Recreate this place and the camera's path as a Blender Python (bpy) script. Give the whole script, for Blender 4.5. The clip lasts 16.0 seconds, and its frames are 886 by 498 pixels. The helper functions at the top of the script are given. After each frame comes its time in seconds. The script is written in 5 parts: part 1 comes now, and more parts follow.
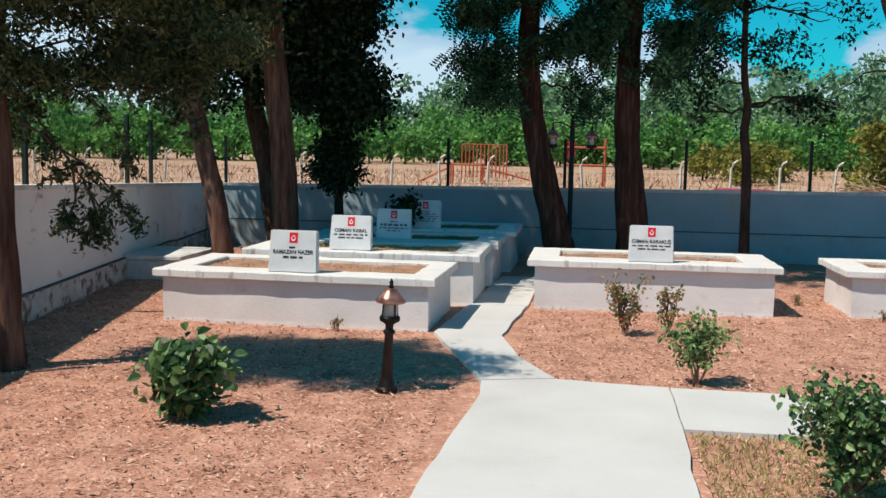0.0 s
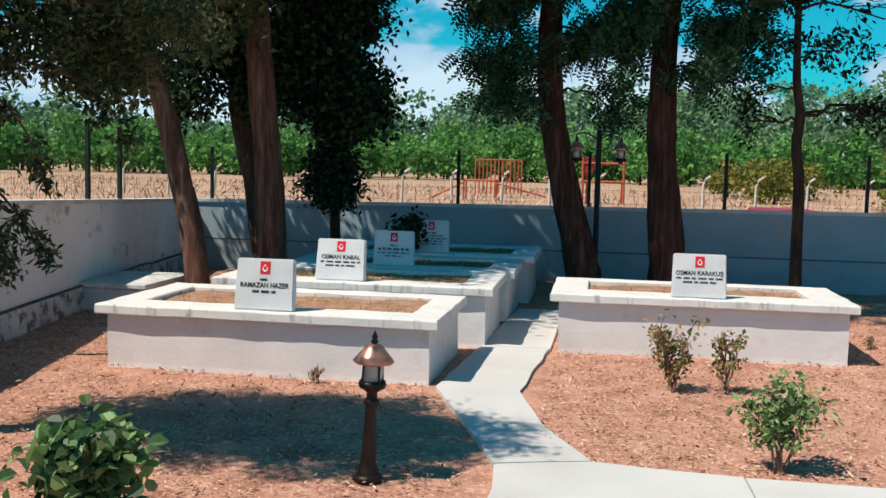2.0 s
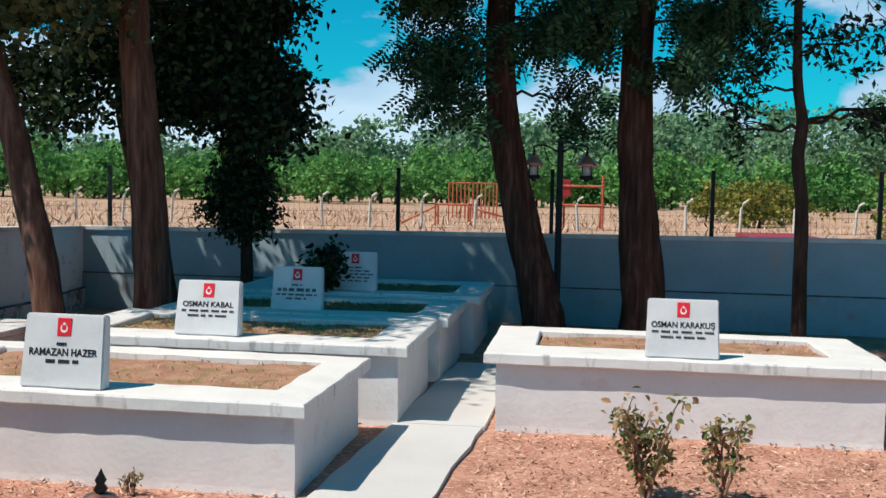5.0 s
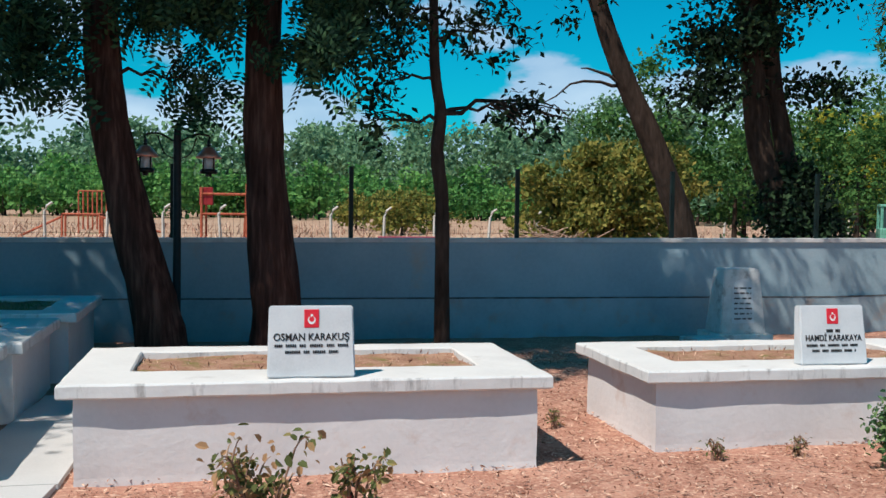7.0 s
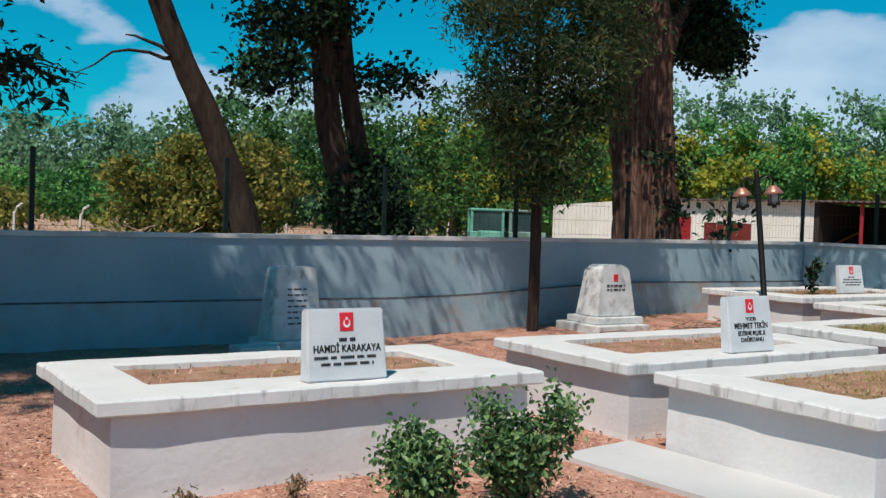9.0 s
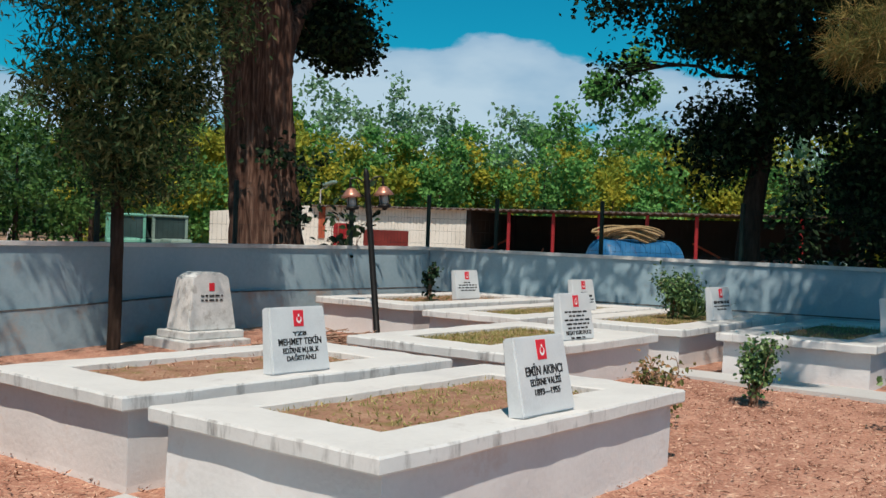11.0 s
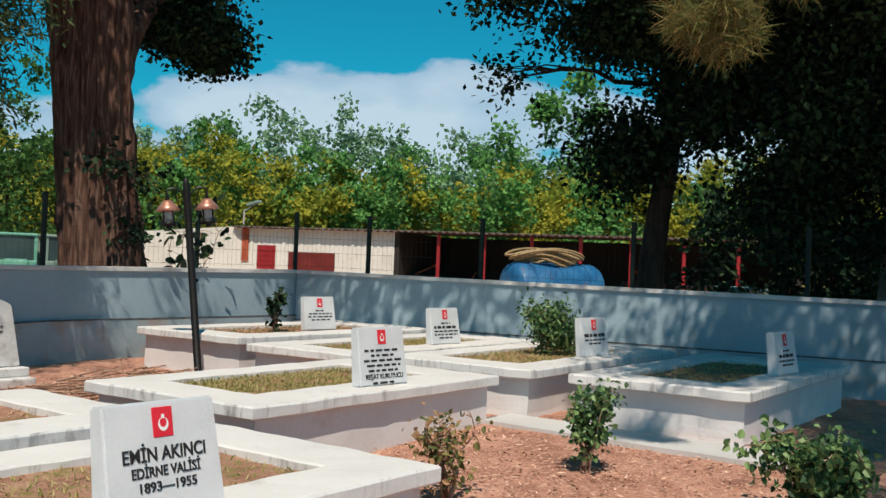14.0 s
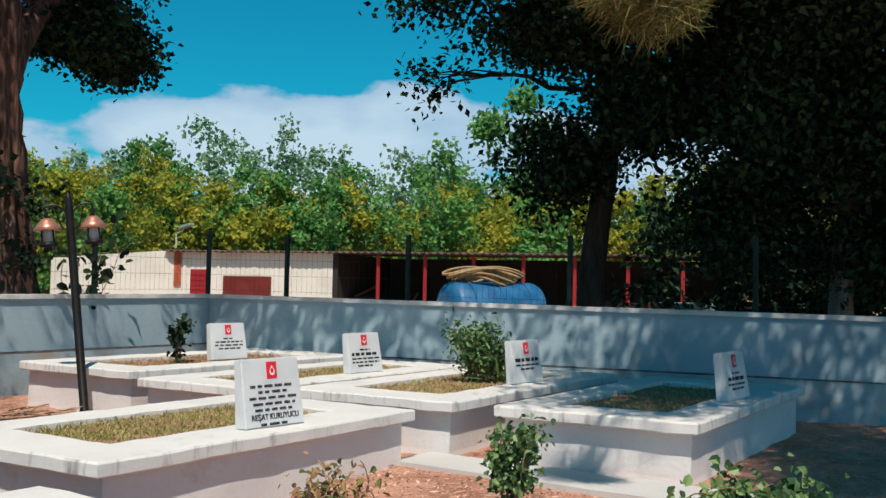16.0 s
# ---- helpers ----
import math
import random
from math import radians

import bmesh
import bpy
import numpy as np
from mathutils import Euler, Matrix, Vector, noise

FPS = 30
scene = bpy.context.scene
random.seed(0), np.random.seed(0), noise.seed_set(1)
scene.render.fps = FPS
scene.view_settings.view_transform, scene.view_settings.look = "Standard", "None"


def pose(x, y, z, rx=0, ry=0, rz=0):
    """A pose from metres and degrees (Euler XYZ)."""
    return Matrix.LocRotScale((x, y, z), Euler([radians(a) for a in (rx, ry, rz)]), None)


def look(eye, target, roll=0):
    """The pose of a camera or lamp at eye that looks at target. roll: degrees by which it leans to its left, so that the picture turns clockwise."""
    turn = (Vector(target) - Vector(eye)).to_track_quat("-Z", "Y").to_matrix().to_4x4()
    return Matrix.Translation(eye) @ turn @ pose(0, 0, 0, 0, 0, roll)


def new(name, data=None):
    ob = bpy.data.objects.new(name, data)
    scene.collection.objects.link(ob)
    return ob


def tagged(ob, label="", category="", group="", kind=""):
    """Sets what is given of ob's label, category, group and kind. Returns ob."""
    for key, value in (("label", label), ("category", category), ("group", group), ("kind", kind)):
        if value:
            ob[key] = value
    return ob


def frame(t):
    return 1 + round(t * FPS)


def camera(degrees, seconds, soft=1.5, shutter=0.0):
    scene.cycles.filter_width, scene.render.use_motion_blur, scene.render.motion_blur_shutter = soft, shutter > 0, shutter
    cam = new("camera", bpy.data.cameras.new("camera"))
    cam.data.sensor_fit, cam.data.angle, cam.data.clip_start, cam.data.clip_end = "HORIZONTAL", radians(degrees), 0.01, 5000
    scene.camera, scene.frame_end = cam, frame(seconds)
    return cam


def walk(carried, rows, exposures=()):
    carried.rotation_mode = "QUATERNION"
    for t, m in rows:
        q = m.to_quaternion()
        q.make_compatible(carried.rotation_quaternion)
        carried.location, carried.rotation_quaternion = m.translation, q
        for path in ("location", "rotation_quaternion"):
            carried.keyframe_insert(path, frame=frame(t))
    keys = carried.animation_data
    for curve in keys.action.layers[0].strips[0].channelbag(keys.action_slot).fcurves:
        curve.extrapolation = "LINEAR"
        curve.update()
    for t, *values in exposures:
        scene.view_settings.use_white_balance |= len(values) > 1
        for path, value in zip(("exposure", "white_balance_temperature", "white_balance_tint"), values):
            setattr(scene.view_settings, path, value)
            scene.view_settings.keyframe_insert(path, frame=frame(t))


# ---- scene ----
cam = camera(48.2, 16.0)
PATH = [
    (0, (1.763, -1.353, 1.77), (1.482, 0.617, 1.57), 1.1),
    (0.5, (1.734, -0.879, 1.725), (1.428, 1.088, 1.53), 1.2),
    (1, (1.647, -0.405, 1.708), (1.342, 1.564, 1.525), 1.4),
    (1.5, (1.581, -0.021, 1.734), (1.276, 1.947, 1.549), 1.3),
    (2, (1.569, 0.458, 1.736), (1.26, 2.427, 1.567), 1.4),
    (2.5, (1.482, 0.818, 1.714), (1.178, 2.789, 1.557), 1.4),
    (3, (1.491, 1.315, 1.678), (1.18, 3.285, 1.536), 1.4),
    (5.5, (1.85, 3.18, 1.69), (1.604, 5.162, 1.586), 0.9),
    (6, (1.86, 3.455, 1.635), (1.80, 5.453, 1.55), 0.8),
    (6.5, (1.912, 3.837, 1.594), (2.159, 5.82, 1.5), 0.6),
    (7, (2.064, 4.22, 1.539), (2.48, 6.174, 1.456), 0.9),
    (7.5, (2.371, 4.46, 1.504), (3.046, 6.341, 1.426), 0.8),
    (8, (2.702, 4.764, 1.479), (3.529, 6.583, 1.393), 1.3),
    (8.5, (3.003, 5.062, 1.443), (3.898, 6.849, 1.373), 1.6),
    (9, (3.441, 5.317, 1.432), (4.542, 6.986, 1.374), 2.0),
    (9.5, (3.81, 5.402, 1.423), (4.983, 7.022, 1.371), 1.8),
    (9.6, (3.883, 5.414, 1.421), (5.088, 7.009, 1.369), 1.8),
    (10, (4.254, 5.503, 1.393), (5.607, 6.976, 1.351), 2.6),
    (10.2, (4.425, 5.605, 1.393), (5.871, 6.986, 1.364), 3.2),
    (12.3, (6.032, 5.537, 1.435), (7.636, 6.731, 1.426), 1.9),
    (12.5, (6.173, 5.555, 1.438), (7.78, 6.745, 1.434), 2.0),
    (13, (6.58, 5.519, 1.436), (8.186, 6.711, 1.442), 1.8),
    (13.5, (6.91, 5.517, 1.446), (8.516, 6.709, 1.462), 2.0),
    (14, (7.234, 5.559, 1.434), (8.842, 6.748, 1.467), 2.3),
    (14.5, (7.497, 5.535, 1.446), (9.101, 6.728, 1.487), 2.0),
    (15, (7.717, 5.636, 1.426), (9.354, 6.784, 1.478), 2.6),
    (15.5, (7.936, 5.765, 1.429), (9.627, 6.831, 1.483), 2.0),
    (16, (8.199, 5.889, 1.427), (9.865, 6.993, 1.506), 1.2),
]
walk(cam, [(t, look(eye, target, roll)) for t, eye, target, roll in PATH], [(0, 0.15, 6250, 11), (3, 0.24, 6300, 11), (6.5, 0.09, 5900, 11), (9.5, -0.12, 5950, 11), (12.5, -0.17, 6450, 11), (13.5, -0.1, 6400, 11), (16, 0.0, 6250, 11)])

# ---- light ----
SUN_WAY = Vector((0.51, 0.36, -1.0)).normalized()
sun = new("sun", bpy.data.lights.new("sun", "SUN"))
sun.data.energy, sun.data.angle, sun.data.color = 5.0, radians(0.6), (1.0, 0.88, 0.72)
sun.matrix_world = look(-SUN_WAY * 40, (0, 0, 0))
world = bpy.data.worlds.new("world")
scene.world = world
world.use_nodes = True
wt = world.node_tree
wt.nodes.clear()
w_out, w_bg, w_sky = (wt.nodes.new(k) for k in ("ShaderNodeOutputWorld", "ShaderNodeBackground", "ShaderNodeTexSky"))
w_sky.sky_type, w_sky.sun_disc = "NISHITA", False
w_sky.sun_elevation = math.asin(-SUN_WAY.z)
w_sky.sun_rotation = math.atan2(-SUN_WAY.x, -SUN_WAY.y)
w_sky.dust_density, w_sky.ozone_density = 0.4, 3.0
w_tint = wt.nodes.new("ShaderNodeMix")
w_tint.data_type, w_tint.blend_type = "RGBA", "MULTIPLY"
w_tint.inputs[0].default_value = 1.0
w_tint.inputs[7].default_value = (0.08, 1.20, 1.22, 1)
w_tc, w_map, w_noise, w_ramp, w_mix = (wt.nodes.new(k) for k in ("ShaderNodeTexCoord", "ShaderNodeMapping", "ShaderNodeTexNoise", "ShaderNodeValToRGB", "ShaderNodeMix"))
w_map.inputs["Scale"].default_value = (1.5, 1.5, 3.4)
w_map.inputs["Location"].default_value = (0.35, 0.6, 0.15)
w_noise.inputs["Scale"].default_value = 2.4
w_noise.inputs["Detail"].default_value = 7.0
w_noise.inputs["Roughness"].default_value = 0.48
w_ramp.color_ramp.elements[0].position, w_ramp.color_ramp.elements[1].position = 0.505, 0.535
w_ramp.color_ramp.elements[0].color, w_ramp.color_ramp.elements[1].color = (0, 0, 0, 1), (0.9, 0.9, 0.9, 1)
w_mix.data_type = "RGBA"
# bright heads and greyer hollows in the clouds
w_body = wt.nodes.new("ShaderNodeValToRGB")
w_body.color_ramp.elements[0].position, w_body.color_ramp.elements[1].position = 0.52, 0.64
w_body.color_ramp.elements[0].color, w_body.color_ramp.elements[1].color = (0.46, 0.66, 0.84, 1), (0.74, 0.90, 1.0, 1)
w_gain = wt.nodes.new("ShaderNodeVectorMath")
w_gain.operation = "SCALE"
w_gain.inputs["Scale"].default_value = 11.0
wt.links.new(w_body.outputs[0], w_gain.inputs[0])
wt.links.new(w_gain.outputs[0], w_mix.inputs[7])
wt.links.new(w_tc.outputs["Generated"], w_map.inputs["Vector"])
wt.links.new(w_map.outputs["Vector"], w_noise.inputs["Vector"])
# clouds gather towards the horizon
w_sep, w_low, w_sum = wt.nodes.new("ShaderNodeSeparateXYZ"), wt.nodes.new("ShaderNodeMapRange"), wt.nodes.new("ShaderNodeMath")
w_low.inputs["From Min"].default_value, w_low.inputs["From Max"].default_value = 0.0, 0.30
w_low.inputs["To Min"].default_value, w_low.inputs["To Max"].default_value = 0.24, -0.23
wt.links.new(w_tc.outputs["Generated"], w_sep.inputs[0])
wt.links.new(w_sep.outputs[2], w_low.inputs[0])
wt.links.new(w_noise.outputs[0], w_sum.inputs[0])
wt.links.new(w_low.outputs[0], w_sum.inputs[1])
wt.links.new(w_sum.outputs[0], w_ramp.inputs[0])
wt.links.new(w_sum.outputs[0], w_body.inputs[0])
wt.links.new(w_sky.outputs[0], w_tint.inputs[6])
wt.links.new(w_tint.outputs[2], w_mix.inputs[6])
wt.links.new(w_ramp.outputs[0], w_mix.inputs[0])
wt.links.new(w_mix.outputs[2], w_bg.inputs[0])
w_bg.inputs[1].default_value = 0.074
wt.links.new(w_bg.outputs[0], w_out.inputs[0])


# ---- materials ----
def material(name, tones, scale=4.0, rough=0.8, metal=0.0, bump=0.3, bump_scale=60.0, fine=0.25, stretch=(1, 1, 1), island=0.0, through_light=0.0, gloss=0.3, piece=0.0):
    """Tones blended by coarse and fine noise at real size, with relief; leaves let light through."""
    m = bpy.data.materials.new(name)
    m.use_nodes = True
    nt = m.node_tree
    b = nt.nodes["Principled BSDF"]
    b.inputs["Roughness"].default_value, b.inputs["Metallic"].default_value = rough, metal
    b.inputs["Specular IOR Level"].default_value = gloss
    tc, mp = nt.nodes.new("ShaderNodeTexCoord"), nt.nodes.new("ShaderNodeMapping")
    mp.inputs["Scale"].default_value = stretch
    nt.links.new(tc.outputs["Object"], mp.inputs["Vector"])
    big, small, ramp = (nt.nodes.new(k) for k in ("ShaderNodeTexNoise", "ShaderNodeTexNoise", "ShaderNodeValToRGB"))
    big.inputs["Scale"].default_value, big.inputs["Detail"].default_value = scale, 6.0
    small.inputs["Scale"].default_value, small.inputs["Detail"].default_value = bump_scale, 4.0
    nt.links.new(mp.outputs[0], big.inputs["Vector"])
    nt.links.new(mp.outputs[0], small.inputs["Vector"])
    mixv = nt.nodes.new("ShaderNodeMath")
    mixv.operation = "MULTIPLY_ADD"
    mixv.inputs[1].default_value, mixv.inputs[2].default_value = fine, 0.0
    nt.links.new(small.outputs[0], mixv.inputs[0])
    add = nt.nodes.new("ShaderNodeMath")
    add.operation = "MULTIPLY_ADD"
    add.inputs[1].default_value = 1.0 - fine
    nt.links.new(big.outputs[0], add.inputs[0])
    nt.links.new(mixv.outputs[0], add.inputs[2])
    last = add
    for amount, kind, socket in ((island, "ShaderNodeNewGeometry", "Random Per Island"), (piece, "ShaderNodeObjectInfo", "Random")):
        if amount:
            src, mad, sub = nt.nodes.new(kind), nt.nodes.new("ShaderNodeMath"), nt.nodes.new("ShaderNodeMath")
            sub.operation, sub.inputs[1].default_value = "SUBTRACT", 0.5
            mad.operation, mad.inputs[1].default_value = "MULTIPLY_ADD", amount
            nt.links.new(src.outputs[socket], sub.inputs[0])
            nt.links.new(sub.outputs[0], mad.inputs[0])
            nt.links.new(last.outputs[0], mad.inputs[2])
            last = mad
    el = ramp.color_ramp.elements
    while len(el) < len(tones):
        el.new(0.5)
    for i, c in enumerate(tones):
        el[i].position = 0.3 + 0.4 * i / max(1, len(tones) - 1)
        el[i].color = (*c, 1)
    nt.links.new(last.outputs[0], ramp.inputs[0])
    nt.links.new(ramp.outputs[0], b.inputs["Base Color"])
    if bump:
        bp = nt.nodes.new("ShaderNodeBump")
        bp.inputs["Strength"].default_value, bp.inputs["Distance"].default_value = bump, 0.02
        nt.links.new(last.outputs[0] if not (island or piece) else add.outputs[0], bp.inputs["Height"])
        nt.links.new(bp.outputs[0], b.inputs["Normal"])
    if through_light:
        out = nt.nodes["Material Output"]
        tr, mx = nt.nodes.new("ShaderNodeBsdfTranslucent"), nt.nodes.new("ShaderNodeMixShader")
        mx.inputs[0].default_value = through_light
        nt.links.new(ramp.outputs[0], tr.inputs["Color"])
        nt.links.new(b.outputs[0], mx.inputs[1])
        nt.links.new(tr.outputs[0], mx.inputs[2])
        nt.links.new(mx.outputs[0], out.inputs["Surface"])
    return m


def add_stains(m, colour, scale, low, high, stretch=(1, 1, 1)):
    """A layer of blotched dirt over a material's colour."""
    nt = m.node_tree
    b = nt.nodes["Principled BSDF"]
    base = b.inputs["Base Color"].links[0].from_socket
    tc, mp, n, r, mx = (nt.nodes.new(k) for k in ("ShaderNodeTexCoord", "ShaderNodeMapping", "ShaderNodeTexNoise", "ShaderNodeMapRange", "ShaderNodeMix"))
    mp.inputs["Scale"].default_value = stretch
    n.inputs["Scale"].default_value, n.inputs["Detail"].default_value, n.inputs["Roughness"].default_value = scale, 8.0, 0.65
    r.inputs["From Min"].default_value, r.inputs["From Max"].default_value = low, high
    mx.data_type = "RGBA"
    mx.inputs[7].default_value = (*colour, 1)
    nt.links.new(tc.outputs["Object"], mp.inputs[0])
    nt.links.new(mp.outputs[0], n.inputs["Vector"])
    nt.links.new(n.outputs[0], r.inputs[0])
    nt.links.new(r.outputs[0], mx.inputs[0])
    nt.links.new(base, mx.inputs[6])
    nt.links.new(mx.outputs[2], b.inputs["Base Color"])
    return m


M = {}
# the trees' shade is put into these two tones as a darker blue
M["wall"] = add_stains(material("shade_blue_limewash", [(0.25, 0.35, 0.41), (0.31, 0.42, 0.48), (0.37, 0.47, 0.53)], 1.2, 0.85, bump=0.35, bump_scale=25), (0.42, 0.36, 0.31), 1.6, 0.60, 0.78)
M["plinth"] = add_stains(material("shade_blue_plinth", [(0.24, 0.32, 0.37), (0.31, 0.41, 0.46), (0.37, 0.46, 0.51)], 2.2, 0.88, bump=0.6, bump_scale=20), (0.36, 0.28, 0.23), 2.5, 0.54, 0.72)
# the same white limewash, peeling; a lighter copy without that shade in it
M["wall_west"] = add_stains(material("unshaded_peeling_limewash", [(0.70, 0.67, 0.65), (0.78, 0.75, 0.73), (0.82, 0.79, 0.77)], 1.4, 0.88, bump=0.5, bump_scale=22), (0.36, 0.28, 0.24), 2.4, 0.58, 0.70, (1, 1, 1.6))
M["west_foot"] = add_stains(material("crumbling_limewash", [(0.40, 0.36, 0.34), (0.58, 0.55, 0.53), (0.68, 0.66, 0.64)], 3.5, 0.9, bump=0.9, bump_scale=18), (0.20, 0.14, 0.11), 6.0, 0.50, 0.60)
# colour of the thin dark strip along the plinth's top edge
M["dark_strip"] = material("dark_wall_strip", [(0.035, 0.034, 0.034), (0.10, 0.10, 0.10), (0.24, 0.25, 0.25)], 6.0, 0.95, bump=0.5, bump_scale=30)
M["cap"] = material("wall_cap_concrete", [(0.42, 0.41, 0.40), (0.62, 0.61, 0.60), (0.74, 0.73, 0.72)], 3.0, 0.85, bump=0.4, bump_scale=40)
M["body"] = add_stains(material("grave_limewash", [(0.62, 0.60, 0.60), (0.69, 0.67, 0.67), (0.74, 0.72, 0.72)], 2.0, 0.85, bump=0.55, bump_scale=28), (0.56, 0.42, 0.35), 2.2, 0.60, 0.80)
M["coping"] = add_stains(material("coping_paint", [(0.58, 0.56, 0.55), (0.66, 0.64, 0.62), (0.71, 0.69, 0.67)], 2.0, 0.75, bump=0.35, bump_scale=30), (0.40, 0.35, 0.32), 3.0, 0.60, 0.82)
M["coping_edge"] = add_stains(material("coping_edge_paint", [(0.62, 0.61, 0.60), (0.69, 0.68, 0.67), (0.74, 0.73, 0.72)], 3.0, 0.75, bump=0.4, bump_scale=30), (0.17, 0.155, 0.15), 9.0, 0.53, 0.74, (1, 1, 0.22))
M["marble"] = material("marble", [(0.52, 0.54, 0.56), (0.61, 0.63, 0.65), (0.67, 0.69, 0.70)], 5.0, 0.45, bump=0.08, bump_scale=80, gloss=0.4)
M["old_stone"] = add_stains(material("weathered_stone", [(0.45, 0.45, 0.44), (0.60, 0.60, 0.59), (0.72, 0.71, 0.70)], 5.0, 0.85, bump=0.6, bump_scale=45), (0.22, 0.20, 0.18), 6.0, 0.55, 0.75)
M["red"] = material("red_enamel", [(0.62, 0.015, 0.03), (0.72, 0.03, 0.05)], 10, 0.5, bump=0.0)
M["white_mark"] = material("white_enamel", [(0.80, 0.80, 0.80), (0.84, 0.84, 0.84)], 10, 0.5, bump=0.0)
M["ink"] = material("black_paint", [(0.012, 0.012, 0.014), (0.03, 0.03, 0.032)], 30, 0.6, bump=0.0)
M["soil"] = add_stains(material("dry_soil", [(0.19, 0.082, 0.056), (0.43, 0.218, 0.155), (0.60, 0.35, 0.26)], 3.2, 0.95, bump=1.0, bump_scale=55, fine=0.5, gloss=0.1), (0.62, 0.40, 0.29), 22, 0.53, 0.66)
M["grave_soil"] = add_stains(material("grave_soil", [(0.19, 0.09, 0.06), (0.35, 0.195, 0.13), (0.48, 0.31, 0.21)], 6, 0.95, bump=1.0, bump_scale=60, fine=0.5, gloss=0.1), (0.18, 0.17, 0.05), 7, 0.52, 0.72)
M["field"] = add_stains(material("dry_field", [(0.25, 0.145, 0.095), (0.43, 0.275, 0.185), (0.53, 0.37, 0.26)], 0.25, 0.95, bump=0.5, bump_scale=8, fine=0.4, gloss=0.1), (0.13, 0.15, 0.05), 0.12, 0.58, 0.75)
M["litter"] = material("leaf_litter", [(0.17, 0.08, 0.055), (0.48, 0.27, 0.19), (0.70, 0.47, 0.35)], 8, 0.9, bump=0.0, island=0.9, gloss=0.1)
M["concrete"] = add_stains(material("path_concrete", [(0.46, 0.45, 0.44), (0.53, 0.52, 0.51), (0.58, 0.57, 0.56)], 1.2, 0.85, bump=0.25, bump_scale=70), (0.42, 0.36, 0.32), 1.7, 0.62, 0.85)
M["bark"] = material("brown_bark", [(0.034, 0.018, 0.013), (0.115, 0.060, 0.044), (0.23, 0.135, 0.10)], 13, 0.95, bump=1.0, bump_scale=34, fine=0.4, stretch=(1, 1, 0.11), gloss=0.1)
M["bark_locust"] = material("locust_bark", [(0.018, 0.009, 0.007), (0.062, 0.031, 0.024), (0.15, 0.082, 0.062)], 13, 0.95, bump=1.0, bump_scale=34, fine=0.4, stretch=(1, 1, 0.11), gloss=0.1)
M["bark_furrow"] = material("furrowed_poplar_bark", [(0.022, 0.012, 0.009), (0.11, 0.06, 0.045), (0.29, 0.18, 0.135)], 20, 0.95, bump=1.0, bump_scale=44, fine=0.35, stretch=(1, 1, 0.07), gloss=0.1)
M["bark_dark"] = material("dark_bark", [(0.016, 0.012, 0.010), (0.05, 0.034, 0.026), (0.09, 0.062, 0.05)], 8, 0.95, bump=1.0, bump_scale=26, fine=0.45, stretch=(1, 1, 0.22), gloss=0.1)
M["bark_pale"] = material("pale_bark", [(0.10, 0.085, 0.07), (0.20, 0.17, 0.14), (0.30, 0.26, 0.22)], 7, 0.95, bump=0.8, bump_scale=26, stretch=(1, 1, 0.3), gloss=0.1)


def leaf_material(name, tones, island=0.8, light=0.3, rough=0.7, scale=1.5, gloss=0.12):
    return material(name, tones, scale, rough, bump=0.0, island=island, through_light=light, gloss=gloss)


M["locust"] = leaf_material("locust_leaf", [(0.014, 0.038, 0.022), (0.030, 0.072, 0.036), (0.058, 0.115, 0.05)], light=0.2)
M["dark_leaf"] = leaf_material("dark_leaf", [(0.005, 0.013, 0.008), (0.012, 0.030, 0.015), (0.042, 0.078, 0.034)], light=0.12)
M["juniper"] = leaf_material("juniper_spray", [(0.026, 0.048, 0.024), (0.062, 0.092, 0.042), (0.135, 0.14, 0.06)], light=0.3)
M["lace"] = leaf_material("lacy_conifer_spray", [(0.03, 0.06, 0.026), (0.075, 0.115, 0.045), (0.15, 0.16, 0.065)], light=0.3)
M["needle"] = leaf_material("pine_needle", [(0.08, 0.095, 0.03), (0.17, 0.165, 0.05), (0.28, 0.20, 0.07)], light=0.2)
M["rose"] = leaf_material("rose_leaf", [(0.036, 0.09, 0.034), (0.10, 0.20, 0.07), (0.23, 0.35, 0.13)], rough=0.5, gloss=0.4)
M["rose_pale"] = leaf_material("pale_rose_leaf", [(0.08, 0.15, 0.05), (0.18, 0.28, 0.10), (0.32, 0.40, 0.16)], rough=0.55, gloss=0.3)
M["rose_dry"] = leaf_material("dry_rose_leaf", [(0.12, 0.14, 0.05), (0.25, 0.25, 0.09), (0.42, 0.25, 0.13)], island=1.1)
M["yellow_leaf"] = leaf_material("yellowing_leaf", [(0.12, 0.19, 0.03), (0.31, 0.32, 0.04), (0.52, 0.43, 0.05)], island=0.25, scale=0.4, light=0.35)
M["wood_leaf"] = leaf_material("far_leaf", [(0.055, 0.145, 0.045), (0.11, 0.28, 0.07), (0.20, 0.40, 0.11)], island=0.4, scale=0.25, light=0.35)
M["thicket_leaf"] = leaf_material("thicket_leaf", [(0.03, 0.08, 0.022), (0.06, 0.145, 0.035), (0.12, 0.22, 0.06)], island=0.5, scale=0.4, light=0.3)
# distance haze is put into these paler, bluer leaf tones
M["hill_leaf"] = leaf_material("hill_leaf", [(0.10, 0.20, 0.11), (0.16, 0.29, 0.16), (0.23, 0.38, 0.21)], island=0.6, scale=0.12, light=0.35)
M["olive_leaf"] = leaf_material("olive_leaf", [(0.10, 0.125, 0.028), (0.20, 0.205, 0.042), (0.31, 0.27, 0.065)], island=0.9)
M["grass"] = leaf_material("dry_grass", [(0.21, 0.22, 0.065), (0.41, 0.37, 0.135), (0.56, 0.47, 0.23)], island=1.0)
